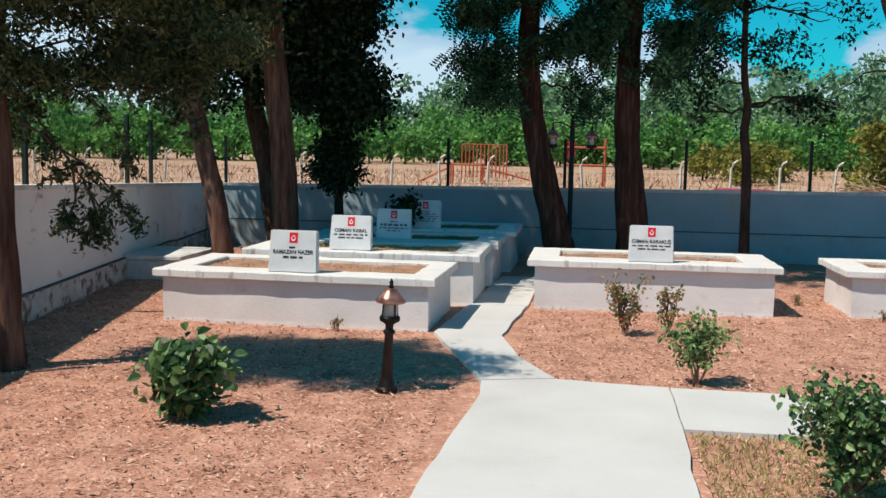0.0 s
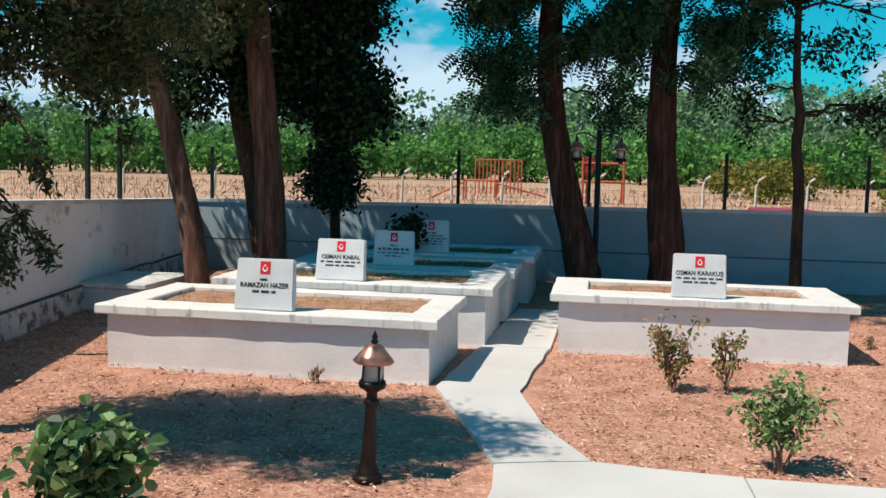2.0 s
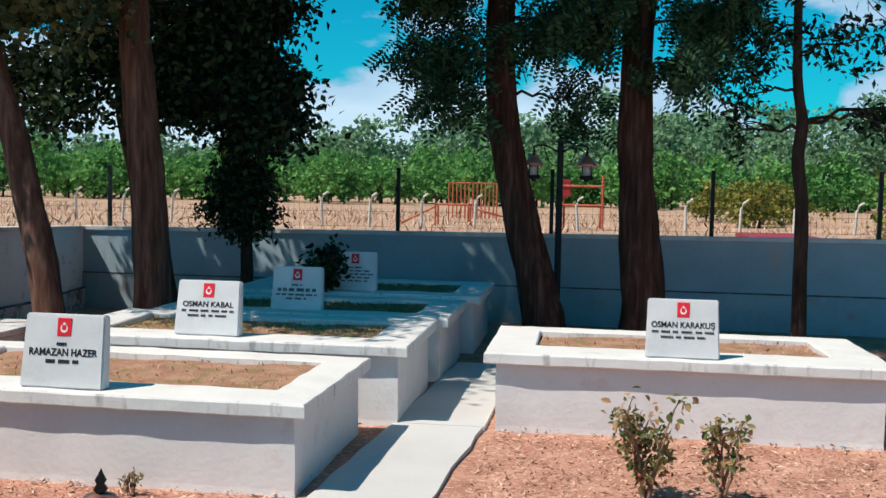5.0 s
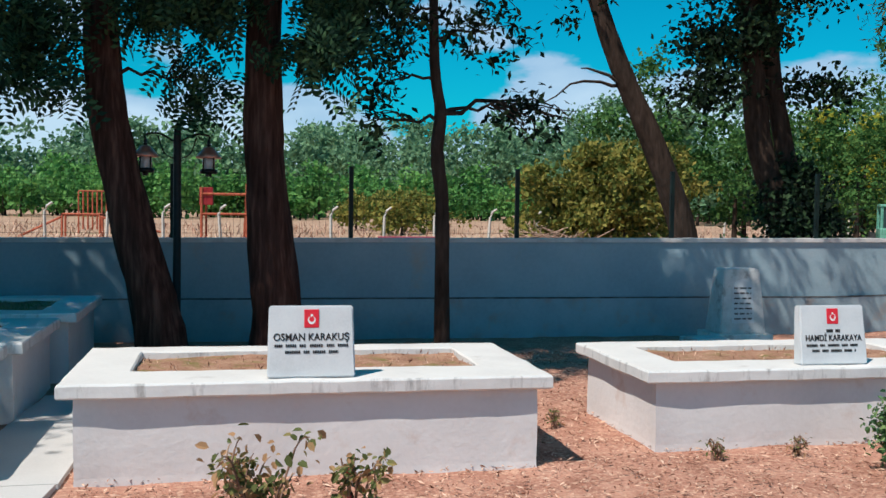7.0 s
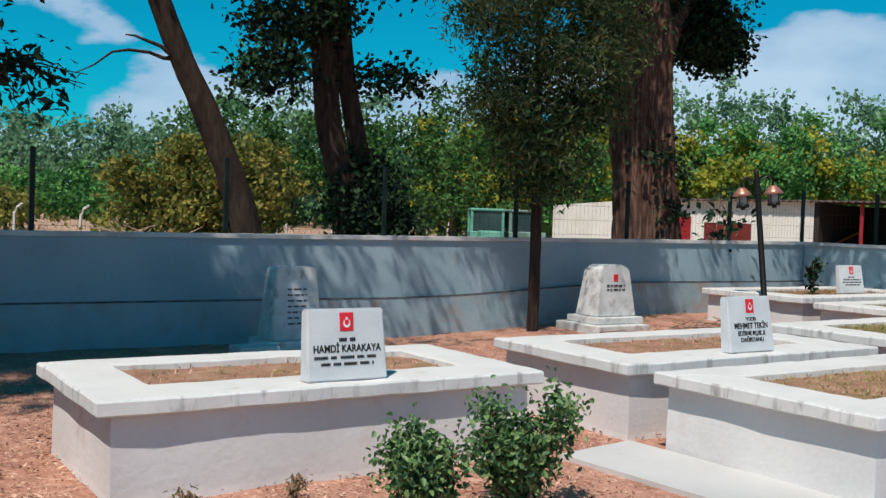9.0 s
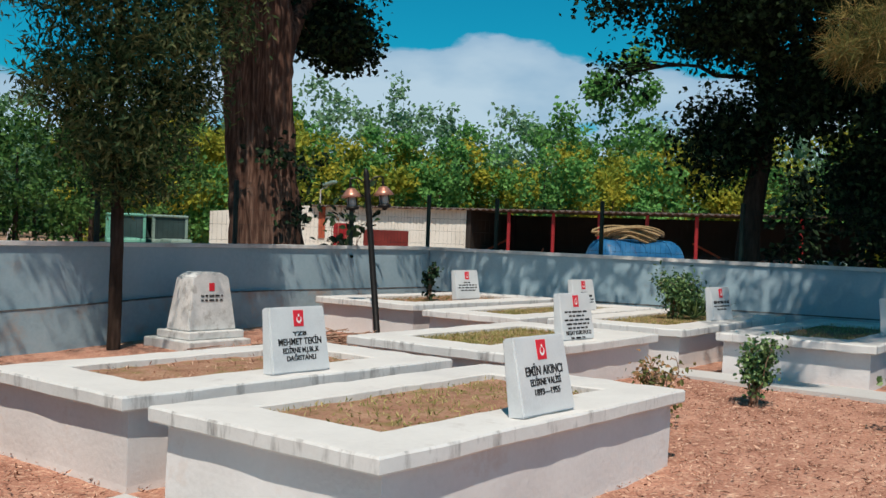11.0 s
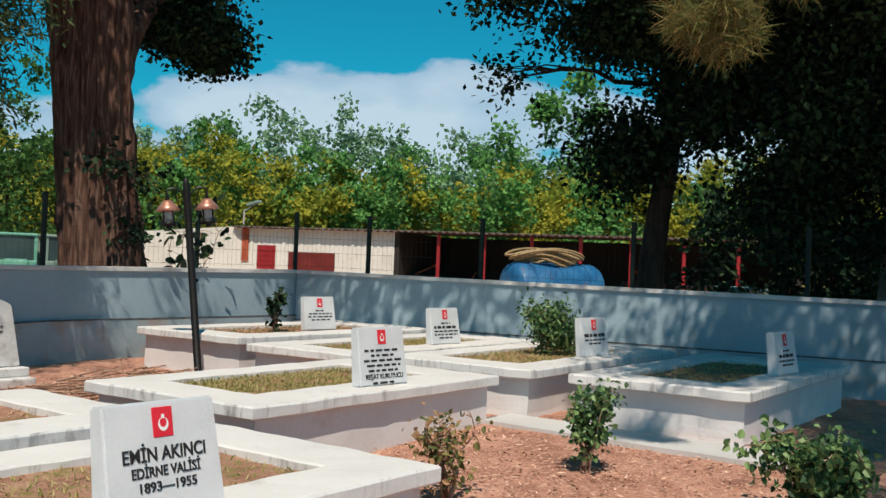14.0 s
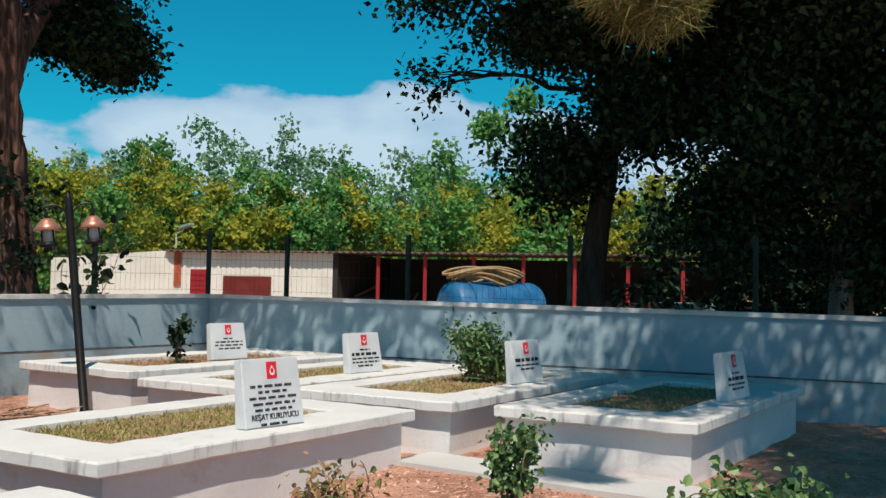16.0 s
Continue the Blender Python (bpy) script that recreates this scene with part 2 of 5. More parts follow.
M["iron"] = material("black_iron", [(0.012, 0.011, 0.011), (0.022, 0.020, 0.019)], 20, 0.45, 0.4, bump=0.15, bump_scale=90)
M["iron_brown"] = material("brown_black_iron", [(0.022, 0.014, 0.012), (0.04, 0.026, 0.022)], 14, 0.4, 0.4, bump=0.2, bump_scale=90)
M["copper"] = material("copper_paint", [(0.44, 0.19, 0.135), (0.60, 0.29, 0.21)], 12, 0.35, 0.55, bump=0.1, bump_scale=60)
M["lamp_glass"] = material("frosted_glass", [(0.34, 0.34, 0.33), (0.42, 0.42, 0.41)], 10, 0.25, bump=0.0, gloss=0.5)
M["green_post"] = material("dark_green_paint", [(0.004, 0.014, 0.012), (0.007, 0.022, 0.018)], 10, 0.55, bump=0.0)
M["wire"] = material("dark_wire", [(0.010, 0.016, 0.015), (0.018, 0.026, 0.024)], 10, 0.6, 0.1, bump=0.0)
M["shed_wall"] = add_stains(material("cream_block_wall", [(0.62, 0.58, 0.52), (0.72, 0.68, 0.62), (0.76, 0.73, 0.68)], 1.0, 0.85, bump=0.3, bump_scale=15), (0.45, 0.36, 0.28), 1.2, 0.6, 0.8)
M["red_metal"] = material("red_painted_metal", [(0.26, 0.015, 0.02), (0.36, 0.03, 0.035)], 2, 0.5, bump=0.1)
M["dark_red"] = material("dark_red_metal", [(0.11, 0.014, 0.012), (0.19, 0.03, 0.025)], 2, 0.6, bump=0.15)
M["rust"] = material("rusty_red_metal", [(0.24, 0.05, 0.025), (0.42, 0.10, 0.05), (0.55, 0.16, 0.09)], 3, 0.75, bump=0.3)
M["roof"] = material("dark_roof_sheet", [(0.06, 0.042, 0.036), (0.11, 0.078, 0.065), (0.17, 0.13, 0.11)], 1.5, 0.85, bump=0.3)
# shade of the open bays is put into the colour; gear uses it too
M["dark_wall"] = material("shade_dark", [(0.025, 0.02, 0.018), (0.05, 0.04, 0.035)], 0.8, 0.9, bump=0.2)
M["blue_tank"] = add_stains(material("blue_tank_paint", [(0.01, 0.07, 0.18), (0.02, 0.12, 0.27), (0.05, 0.18, 0.34)], 3, 0.45, bump=0.2, bump_scale=20), (0.20, 0.11, 0.07), 4, 0.58, 0.75)
M["hose"] = material("ochre_hose", [(0.26, 0.17, 0.08), (0.40, 0.28, 0.14)], 12, 0.7, bump=0.1)
M["cab_green"] = material("pale_green_cab", [(0.10, 0.30, 0.22), (0.18, 0.42, 0.32)], 3, 0.5, bump=0.1)
M["cab_grey"] = material("pale_grey_cab", [(0.17, 0.25, 0.21), (0.27, 0.35, 0.30)], 3, 0.5, bump=0.1)
M["cab_glass"] = material("dark_cab_glass", [(0.03, 0.05, 0.05), (0.05, 0.08, 0.08)], 2, 0.1, bump=0.0, gloss=0.6)
M["rubber"] = material("black_rubber", [(0.015, 0.015, 0.015), (0.03, 0.03, 0.03)], 10, 0.85, bump=0.2)
M["post_concrete"] = material("post_concrete", [(0.46, 0.42, 0.38), (0.60, 0.56, 0.51)], 6, 0.9, bump=0.3)
M["twig"] = material("dry_twig", [(0.16, 0.09, 0.06), (0.32, 0.20, 0.14), (0.44, 0.30, 0.22)], 9, 0.9, bump=0.2, island=0.6)
M["flower"] = material("wilted_petal", [(0.55, 0.06, 0.06), (0.66, 0.16, 0.10)], 10, 0.6, bump=0.0)


# ---- building helpers ----
rng = np.random.default_rng(7)


def thing(name, at, label="", category="", group="", kind="", turn=0):
    ob = new(name)
    ob.empty_display_size = 0.1
    ob.matrix_world = pose(*at, 0, 0, turn)
    return tagged(ob, label, category, group, kind)


def place(ob, material_, parent=None, label=""):
    ob.data.materials.append(material_)
    if parent is not None:
        ob.parent = parent
    if label:
        ob["label"] = label
    return ob


def part(name, bm, mat, parent=None, label="", smooth=False):
    """Links a bmesh as one mesh object under a thing."""
    me = bpy.data.meshes.new(name)
    for f in bm.faces:
        f.smooth = smooth
    bm.to_mesh(me)
    bm.free()
    return place(new(name, me), mat, parent, label)


def part_np(name, verts, faces, mat, parent=None, label="", smooth=False):
    """The same from arrays of corners and of equal-sided faces."""
    verts, faces = np.asarray(verts, np.float32), np.asarray(faces, np.int32)
    me = bpy.data.meshes.new(name)
    n, k = faces.shape
    me.vertices.add(len(verts))
    me.vertices.foreach_set("co", verts.ravel())
    me.loops.add(n * k)
    me.loops.foreach_set("vertex_index", faces.ravel())
    me.polygons.add(n)
    me.polygons.foreach_set("loop_start", np.arange(0, n * k, k, dtype=np.int32))
    me.polygons.foreach_set("loop_total", np.full(n, k, np.int32))
    me.polygons.foreach_set("use_smooth", np.full(n, smooth, bool))
    me.update(calc_edges=True)
    return place(new(name, me), mat, parent, label)


def box(bm, x0, y0, z0, x1, y1, z1, bevel=0.0, matrix=None):
    r = bmesh.ops.create_cube(bm, size=1)["verts"]
    for v in r:
        v.co = Vector((x0 + (v.co.x + 0.5) * (x1 - x0), y0 + (v.co.y + 0.5) * (y1 - y0), z0 + (v.co.z + 0.5) * (z1 - z0)))
        if matrix:
            v.co = matrix @ v.co
    if bevel:
        edges = list({e for v in r for e in v.link_edges})
        bmesh.ops.bevel(bm, geom=edges, offset=bevel, segments=2, affect="EDGES", profile=0.5)
    return bm


def boxed(*a, bevel=0.0, matrix=None):
    return box(bmesh.new(), *a, bevel=bevel, matrix=matrix)


def prism(points, z0, z1):
    """An upright slab over a flat outline."""
    bm = bmesh.new()
    lo = [bm.verts.new((x, y, z0)) for x, y in points]
    hi = [bm.verts.new((x, y, z1)) for x, y in points]
    bm.faces.new(hi)
    bm.faces.new(lo[::-1])
    for i in range(len(points)):
        j = (i + 1) % len(points)
        bm.faces.new((lo[i], lo[j], hi[j], hi[i]))
    bmesh.ops.recalc_face_normals(bm, faces=bm.faces)
    return bm


def tube_np(points, radii, sides=10, rough=0.0, lobes=0):
    """Corners and faces of a round limb along a bent line; rough makes it knotty, lobes gives it ribs."""
    p, r = np.asarray(points, float), np.asarray(radii, float)
    t = np.gradient(p, axis=0)
    t /= np.linalg.norm(t, axis=1)[:, None]
    ref = np.where(np.abs(t[:, 2:3]) > 0.9, [[1.0, 0, 0]], [[0, 0, 1.0]])
    u = np.cross(ref, t)
    u /= np.linalg.norm(u, axis=1)[:, None]
    w = np.cross(t, u)
    a = np.linspace(0, 2 * np.pi, sides, endpoint=False)
    rad = np.repeat(r[:, None], sides, 1)
    if lobes:
        rad *= 1 + 0.09 * np.sin(lobes * a + 0.7 * np.sin(np.arange(len(p)))[:, None])
    if rough:
        rad *= 1 + rough * (rng.random(rad.shape) - 0.5)
    v = p[:, None] + rad[..., None] * (np.cos(a)[None, :, None] * u[:, None] + np.sin(a)[None, :, None] * w[:, None])
    n = len(p)
    i, j = np.meshgrid(np.arange(n - 1), np.arange(sides), indexing="ij")
    k = (j + 1) % sides
    f = np.stack([i * sides + j, i * sides + k, (i + 1) * sides + k, (i + 1) * sides + j], -1).reshape(-1, 4)
    return v.reshape(-1, 3), f


def bent(a, b, sag=0.0, n=7, wob=0.0):
    """Points on a bowed line from a to b."""
    s = np.linspace(0, 1, n)[:, None]
    p = (1 - s) * np.asarray(a, float) + s * np.asarray(b, float)
    p[:, 2] += sag * 4 * (s * (1 - s))[:, 0]
    if wob:
        p[1:-1] += rng.normal(0, wob, (n - 2, 3))
    return p


def spline(points, n=24):
    """A smooth line through the points."""
    p = np.asarray(points, float)
    q = np.vstack([2 * p[0] - p[1], p, 2 * p[-1] - p[-2]])
    out = []
    for k in range(len(p) - 1):
        m = max(2, n // (len(p) - 1))
        for s in np.linspace(0, 1, m, endpoint=False):
            a, b, c, d = q[k:k + 4]
            out.append(0.5 * (2 * b + (c - a) * s + (2 * a - 5 * b + 4 * c - d) * s * s + (3 * b - a - 3 * c + d) * s ** 3))
    out.append(p[-1])
    return np.array(out)


def join_np(pieces):
    vs, fs, o = [], [], 0
    for v, f in pieces:
        vs.append(v)
        fs.append(f + o)
        o += len(v)
    return np.vstack(vs), np.vstack(fs)


def unit(n):
    v = rng.normal(size=(n, 3))
    return v / np.linalg.norm(v, axis=1)[:, None]


def leaves(c, length, width, lean=(0, 0, -0.3), fold=0.15):
    """One diamond-shaped, slightly folded blade at each place."""
    n = len(c)
    d = unit(n) + np.asarray(lean)
    d /= np.linalg.norm(d, axis=1)[:, None]
    s = np.cross(d, unit(n) + (-0.2, -0.15, 0.7))
    s /= np.linalg.norm(s, axis=1)[:, None] + 1e-6
    up = np.cross(s, d)
    size = rng.uniform(0.65, 1.3, (n, 1))
    L, W = length * size, width * size
    mid = c + d * L * 0.45
    v = np.stack([c, mid + s * W * 0.5 + up * W * fold, c + d * L, mid - s * W * 0.5 + up * W * fold], 1).reshape(-1, 3)
    return v, np.arange(4 * n).reshape(-1, 4)


def broad_leaves(c, length, width, lean=(0, 0, -0.3), fold=0.25):
    """One oval blade of two folded halves at each place."""
    n = len(c)
    d = unit(n) + np.asarray(lean)
    d /= np.linalg.norm(d, axis=1)[:, None]
    s = np.cross(d, unit(n) * 0.8 + (-0.3, -0.2, 0.8))
    s /= np.linalg.norm(s, axis=1)[:, None] + 1e-6
    up = np.cross(s, d)
    size = rng.uniform(0.6, 1.3, (n, 1))
    L, W = length * size, width * size
    p = lambda a, b: c + d * L * a + s * W * b + up * W * (fold * abs(b) * 2 - 0.25 * a * a)
    v = np.stack([c, p(0.28, 0.42), p(0.68, 0.40), p(1.0, 0.0), p(0.68, -0.40), p(0.28, -0.42)], 1).reshape(-1, 3)
    i = np.arange(n)[:, None] * 6
    return v, np.concatenate([i + np.array([[0, 1, 2, 3]]), i + np.array([[0, 3, 4, 5]])], 1).reshape(-1, 4)


def fronds(c, length, pairs, leaflet, width, lean=(0, 0, -0.7)):
    """Feathered leaves: pairs of leaflets along a drooping stalk."""
    n = len(c)
    d = unit(n) * (1, 1, 0.5) + np.asarray(lean)
    d /= np.linalg.norm(d, axis=1)[:, None]
    s = np.cross(d, unit(n))
    s /= np.linalg.norm(s, axis=1)[:, None] + 1e-6
    up = np.cross(s, d)
    size = rng.uniform(0.7, 1.25, (n, 1))
    out = []
    for k in range(pairs):
        base = c + d * length * size * (k + 0.6) / pairs + np.array([0, 0, -0.06]) * ((k / pairs) ** 2)
        for sign in (-1, 1):
            e = s * sign * 0.9 + d * 0.45
            a = leaflet * size
            m = base + e * a * 0.5
            w = (d * 0.8 - s * sign * 0.3) * width * size * 0.5
            out.append(np.stack([base, m + w, base + e * a + up * a * 0.1 * sign, m - w], 1))
    v = np.stack(out, 1).reshape(-1, 3)
    return v, np.arange(len(v)).reshape(-1, 4)


def cloud(clumps, spread=0.3, per=40):
    """Places of leaves: small tufts scattered inside each clump (x, y, z, rx, ry, rz, count)."""
    out = []
    for x, y, z, rx, ry, rz, count in clumps:
        k = max(1, int(count / per))
        q = unit(k) * (rng.random((k, 1)) ** 0.45)
        cen = np.array((x, y, z)) + q * (rx, ry, rz)
        pick = rng.integers(0, k, int(count))
        out.append(cen[pick] + rng.normal(0, spread, (int(count), 3)) * (1, 1, 0.75))
    return np.vstack(out)


def ground_z(x, y):
    x, y = np.asarray(x, float), np.asarray(y, float)
    s = np.clip((x - 9.5) / 4.5, 0, 1)
    rise = 0.17 * s * s * (3 - 2 * s)
    s = np.clip((-2.6 - x) / 0.8, 0, 1) * (x > -4.6) * (y < 15) * (y > 2)
    return rise + 0.03 * s * s * (3 - 2 * s)


def gz(x, y):
    return float(ground_z(x, y))


def fence_line(points, step):
    """Places spaced along a bent line on the plan, with heights."""
    out = []
    for (a, b) in zip(points[:-1], points[1:]):
        a, b = np.array(a, float), np.array(b, float)
        n = max(1, round(np.linalg.norm((b - a)[:2]) / step))
        out += [a + (b - a) * k / n for k in range(n)]
    return out + [np.array(points[-1], float)]


# ---- ground and paths ----
def axis(far, a, b, n):
    return np.concatenate([[-f for f in far[::-1]] + np.array(a), np.linspace(a, b, n), np.array(far) + b])


def build_ground():
    xs = axis([0.8, 2, 4, 8, 16, 32, 64, 130, 300, 900, 2500], -5.0, 19.5, 246)
    ys = axis([0.8, 2, 4, 8, 16, 32, 64, 130, 300, 900, 2500], -3.0, 16.0, 191)
    X, Y = np.meshgrid(xs, ys, indexing="ij")
    Z = ground_z(X, Y)
    near = (X > -5) & (X < 19.5) & (Y > -3) & (Y < 16)
    bumps = np.array([noise.noise((x * 1.7, y * 1.7, 0)) * 0.016 + noise.noise((x * 6, y * 6, 4)) * 0.008 for x, y in zip(X.ravel(), Y.ravel())]).reshape(X.shape)
    Z = Z + np.where(near, bumps, 0) - 0.01
    n, m = X.shape
    i, j = np.meshgrid(np.arange(n - 1), np.arange(m - 1), indexing="ij")
    f = np.stack([i * m + j, (i + 1) * m + j, (i + 1) * m + j + 1, i * m + j + 1], -1).reshape(-1, 4)
    ob = part_np("ground", np.stack([X, Y, Z], -1).reshape(-1, 3), f, M["soil"], smooth=True)
    ob.data.materials.append(M["field"])
    cx = (xs[:-1] + xs[1:]) / 2
    cy = (ys[:-1] + ys[1:]) / 2
    CX, CY = np.meshgrid(cx, cy, indexing="ij")
    outside = (CY > 15.85) | (CX > 18.9) | (CX < -4.7)
    ob.data.polygons.foreach_set("material_index", outside.ravel().astype(np.int32))
    tagged(ob, "reddish dry soil strewn with straw and leaf litter", "ground", kind="structure")


build_ground()


def slab(parent, outline, top=0.022):
    """A cast slab with slightly ragged edges, following the ground."""
    pts = []
    for (x0, y0), (x1, y1) in zip(outline, outline[1:] + outline[:1]):
        n = max(1, int(math.hypot(x1 - x0, y1 - y0) / 0.25))
        for k in range(n):
            x, y = x0 + (x1 - x0) * k / n, y0 + (y1 - y0) * k / n
            pts.append((x + noise.noise((x * 3, y * 3, 1)) * 0.02, y + noise.noise((x * 3, y * 3, 9)) * 0.02))
    bm = prism(pts, -0.08, top)
    for v in bm.verts:
        v.co.z += gz(v.co.x, v.co.y)
    return part("slab", bm, M["concrete"], parent)


pavement = thing("pavement", (0, 0, 0), "pale cast concrete garden path with thin joints", "path", kind="structure")
for outline in (
    [(0.95, -6), (2.36, -6), (2.36, -0.5), (0.95, -0.5)],
    [(0.95, -0.49), (2.36, -0.49), (2.36, 2.5), (0.95, 2.5)],
    [(0.95, 2.51), (2.36, 2.51), (2.43, 4.99), (2.43, 6.13), (2.0, 6.17), (1.58, 6.22), (1.02, 6.05), (1.06, 5.6), (1.02, 5.0), (0.93, 3.6)],
    [(1.01, 6.07), (1.57, 6.23), (1.24, 7.0), (1.02, 7.95), (1.14, 9.8), (0.50, 9.8), (0.36, 7.95), (0.74, 6.9)],
    [(0.50, 9.81), (1.15, 9.81), (1.2, 12.4), (0.64, 12.4)],
    [(2.44, 4.99), (5.0, 4.97), (5.0, 6.05), (2.44, 6.12)],
    [(5.01, 4.97), (7.6, 4.96), (7.6, 6.03), (5.01, 6.05)],
    [(7.61, 4.96), (10.2, 4.95), (10.2, 6.0), (7.61, 6.03)],
    [(10.21, 4.95), (13.0, 4.95), (13.0, 5.98), (10.21, 6.0)],
    [(7.42, 6.045), (8.3, 6.035), (8.2, 8.2), (8.1, 10.05), (7.40, 9.95), (7.5, 8.6)],
    [(13.9, 7.5), (14.45, 7.5), (14.45, 10.1), (13.95, 10.1)],
):
    slab(pavement, outline)

# dry litter scattered over the beds
n = 150000
lx, ly = rng.uniform(-4.2, 14.3, n), 1.0 + 13.5 * rng.random(n) ** 1.4
keep = ~((lx > 0.85) & (lx < 2.45) & (ly < 6.2)) & ~((ly > 4.9) & (ly < 6.15) & (lx > 2.3))
keep &= ~((lx > 7.35) & (lx < 8.3) & (ly < 10) & (ly > 6))
keep &= ~((lx > 0.3) & (lx < 1.2) & (ly > 6.2)) & ~((lx > 13.85))
lx, ly = lx[keep], ly[keep]
big = np.where(rng.random(len(lx)) < 0.22, 1.55, 0.9)[:, None, None]
lv, lf = leaves(np.stack([lx, ly, ground_z(lx, ly) + 0.010], -1), 0.036, 0.011, (0, 0, 0), 0.3)
lv = lv.reshape(-1, 4, 3)
lv = lv[:, :1] + (lv - lv[:, :1]) * big
lv[..., 2] = lv[:, :1, 2] + (lv[..., 2] - lv[:, :1, 2]) * 0.45
tagged(part_np("leaf_litter", lv.reshape(-1, 3), lf, M["litter"]), "dry straw and curled leaves lying on the soil", "litter", kind="stuff")


def grass_stuff(name, x0, x1, y0, y1, count, high, label, zfun=gz, mat="grass"):
    x, y = rng.uniform(x0, x1, count), rng.uniform(y0, y1, count)
    z = np.array([zfun(a, b) for a, b in zip(x, y)])
    v, f = leaves(np.stack([x, y, z], -1), high, 0.008, (0, 0, 1.4), 0.2)
    return tagged(part_np(name, v, f, M[mat]), label, "grass", kind="stuff")


grass_stuff("lawn_grass", 2.47, 4.6, 2.2, 4.95, 9000, 0.045, "short parched lawn grass beside the path")


# ---- boundary walls ----
def wall(name, a, b, top_a, top_b, outward, label, plinth=0.46, face="wall", foot="plinth"):
    """A rendered wall with a proud plinth and a concrete cap, its inner face on the line a to b."""
    ob = thing(name, (0, 0, 0), label, "wall", kind="structure")
    a, b, o = Vector((*a, 0)), Vector((*b, 0)), Vector((*outward, 0)).normalized()

    def strip(nm, mat, inner, outer, z0, za, zb, n=40, base=None):
        bm = bmesh.new()
        rows = []
        for k in range(n + 1):
            p = a.lerp(b, k / n)
            g = gz(p.x, p.y)
            zt = za + (zb - za) * k / n if za is not None else g + zb
            zl = zt - z0 if z0 is not None else g - 0.3 if base is None else g + base
            w = noise.noise((p.x * 0.9, p.y * 0.9, 3)) * 0.012
            rows.append([bm.verts.new((*(p + o * (q + w)).xy, z)) for q, z in ((inner, zl), (inner, zt), (outer, zt), (outer, zl))])
        for r, s in zip(rows[:-1], rows[1:]):
            for k in range(4):
                bm.faces.new((r[k], r[(k + 1) % 4], s[(k + 1) % 4], s[k]))
        bm.faces.new(rows[0])
        bm.faces.new(rows[-1][::-1])
        bmesh.ops.recalc_face_normals(bm, faces=bm.faces)
        part(nm, bm, M[mat], ob)

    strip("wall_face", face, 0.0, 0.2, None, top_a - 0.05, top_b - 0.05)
    strip("plinth", foot, -0.045, -0.002, None, None, plinth)
    strip("ledge_strip", "dark_strip", -0.049, 0.0, None, None, plinth + 0.016, base=plinth + 0.001)
    strip("cap", "cap", -0.03, 0.23, 0.047, top_a, top_b)
    return ob


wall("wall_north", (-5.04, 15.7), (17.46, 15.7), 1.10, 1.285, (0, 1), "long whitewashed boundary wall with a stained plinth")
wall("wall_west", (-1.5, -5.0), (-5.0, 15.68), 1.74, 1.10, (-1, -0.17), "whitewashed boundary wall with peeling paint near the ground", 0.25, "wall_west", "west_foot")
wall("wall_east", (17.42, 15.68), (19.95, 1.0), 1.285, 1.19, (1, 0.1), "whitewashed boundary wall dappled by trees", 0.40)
wall_ledge = thing("low_ledge", (-3.72, 10.75, 0), "low whitewashed masonry ledge against the boundary wall", "ledge", kind="structure")
part("ledge_body", boxed(-0.5, 0.0, -0.2, 0.32, 1.2, 0.27, bevel=0.02), M["old_stone"], wall_ledge)
part("ledge_cap", boxed(-0.52, -0.03, 0.272, 0.35, 1.23, 0.33, bevel=0.012), M["old_stone"], wall_ledge)


def fence(name, posts, high, label, first=0):
    """Steel posts on the wall with welded wire panels between them."""
    ob = thing(name, (0, 0, 0), label, "fence", kind="structure")
    for p in posts[first:]:
        part("post", boxed(p[0] - 0.025, p[1] - 0.025, p[2] - 0.02, p[0] + 0.025, p[1] + 0.025, p[2] + high, bevel=0.006), M["green_post"], ob)
    for a, b in zip(posts[:-1], posts[1:]):
        d = b - a
        span = np.linalg.norm(d[:2])
        pieces = []
        for k in range(1, int(span / 0.075)):
            q = a + d * k * 0.075 / span
            pieces.append(tube_np([q + (0, 0, 0.03), q + (0, 0, high - 0.08)], [0.0013, 0.0013], 3))
        for h in (0.06, 0.26, 0.46, 0.66, high - 0.1):
            pieces.append(tube_np([a + (0, 0, h), b + (0, 0, h)], [0.0018, 0.0018], 3))
        tagged(part_np("wire_panel", *join_np(pieces), M["wire"], ob), kind="stuff")
    return ob


fence("fence_north", [np.array((-4.66 + 2.02 * k, 15.8, 1.10 + 0.0165 * k)) for k in range(10)] + [np.array((15.7, 15.8, 1.27)), np.array((17.5, 15.8, 1.285))], 0.84, "dark green welded-wire fence on the wall")
fence("fence_west", [np.array(p) for p in ((-5.08, 15.75, 1.10), (-4.53, 12.4, 1.2), (-4.34, 11.25, 1.235), (-3.77, 7.85, 1.34), (-3.3, 5.1, 1.425), (-2.83, 2.3, 1.51))], 0.92, "dark green welded-wire fence on the wall", 1)
fence("fence_east", [np.array(p) for p in ((17.52, 15.75, 1.285), (17.72, 14.6, 1.278), (18.02, 12.9, 1.267), (18.38, 10.9, 1.254), (18.72, 8.9, 1.241), (19.06, 6.9, 1.228), (19.4, 4.9, 1.215))], 0.80, "dark green welded-wire fence on the wall", 1)


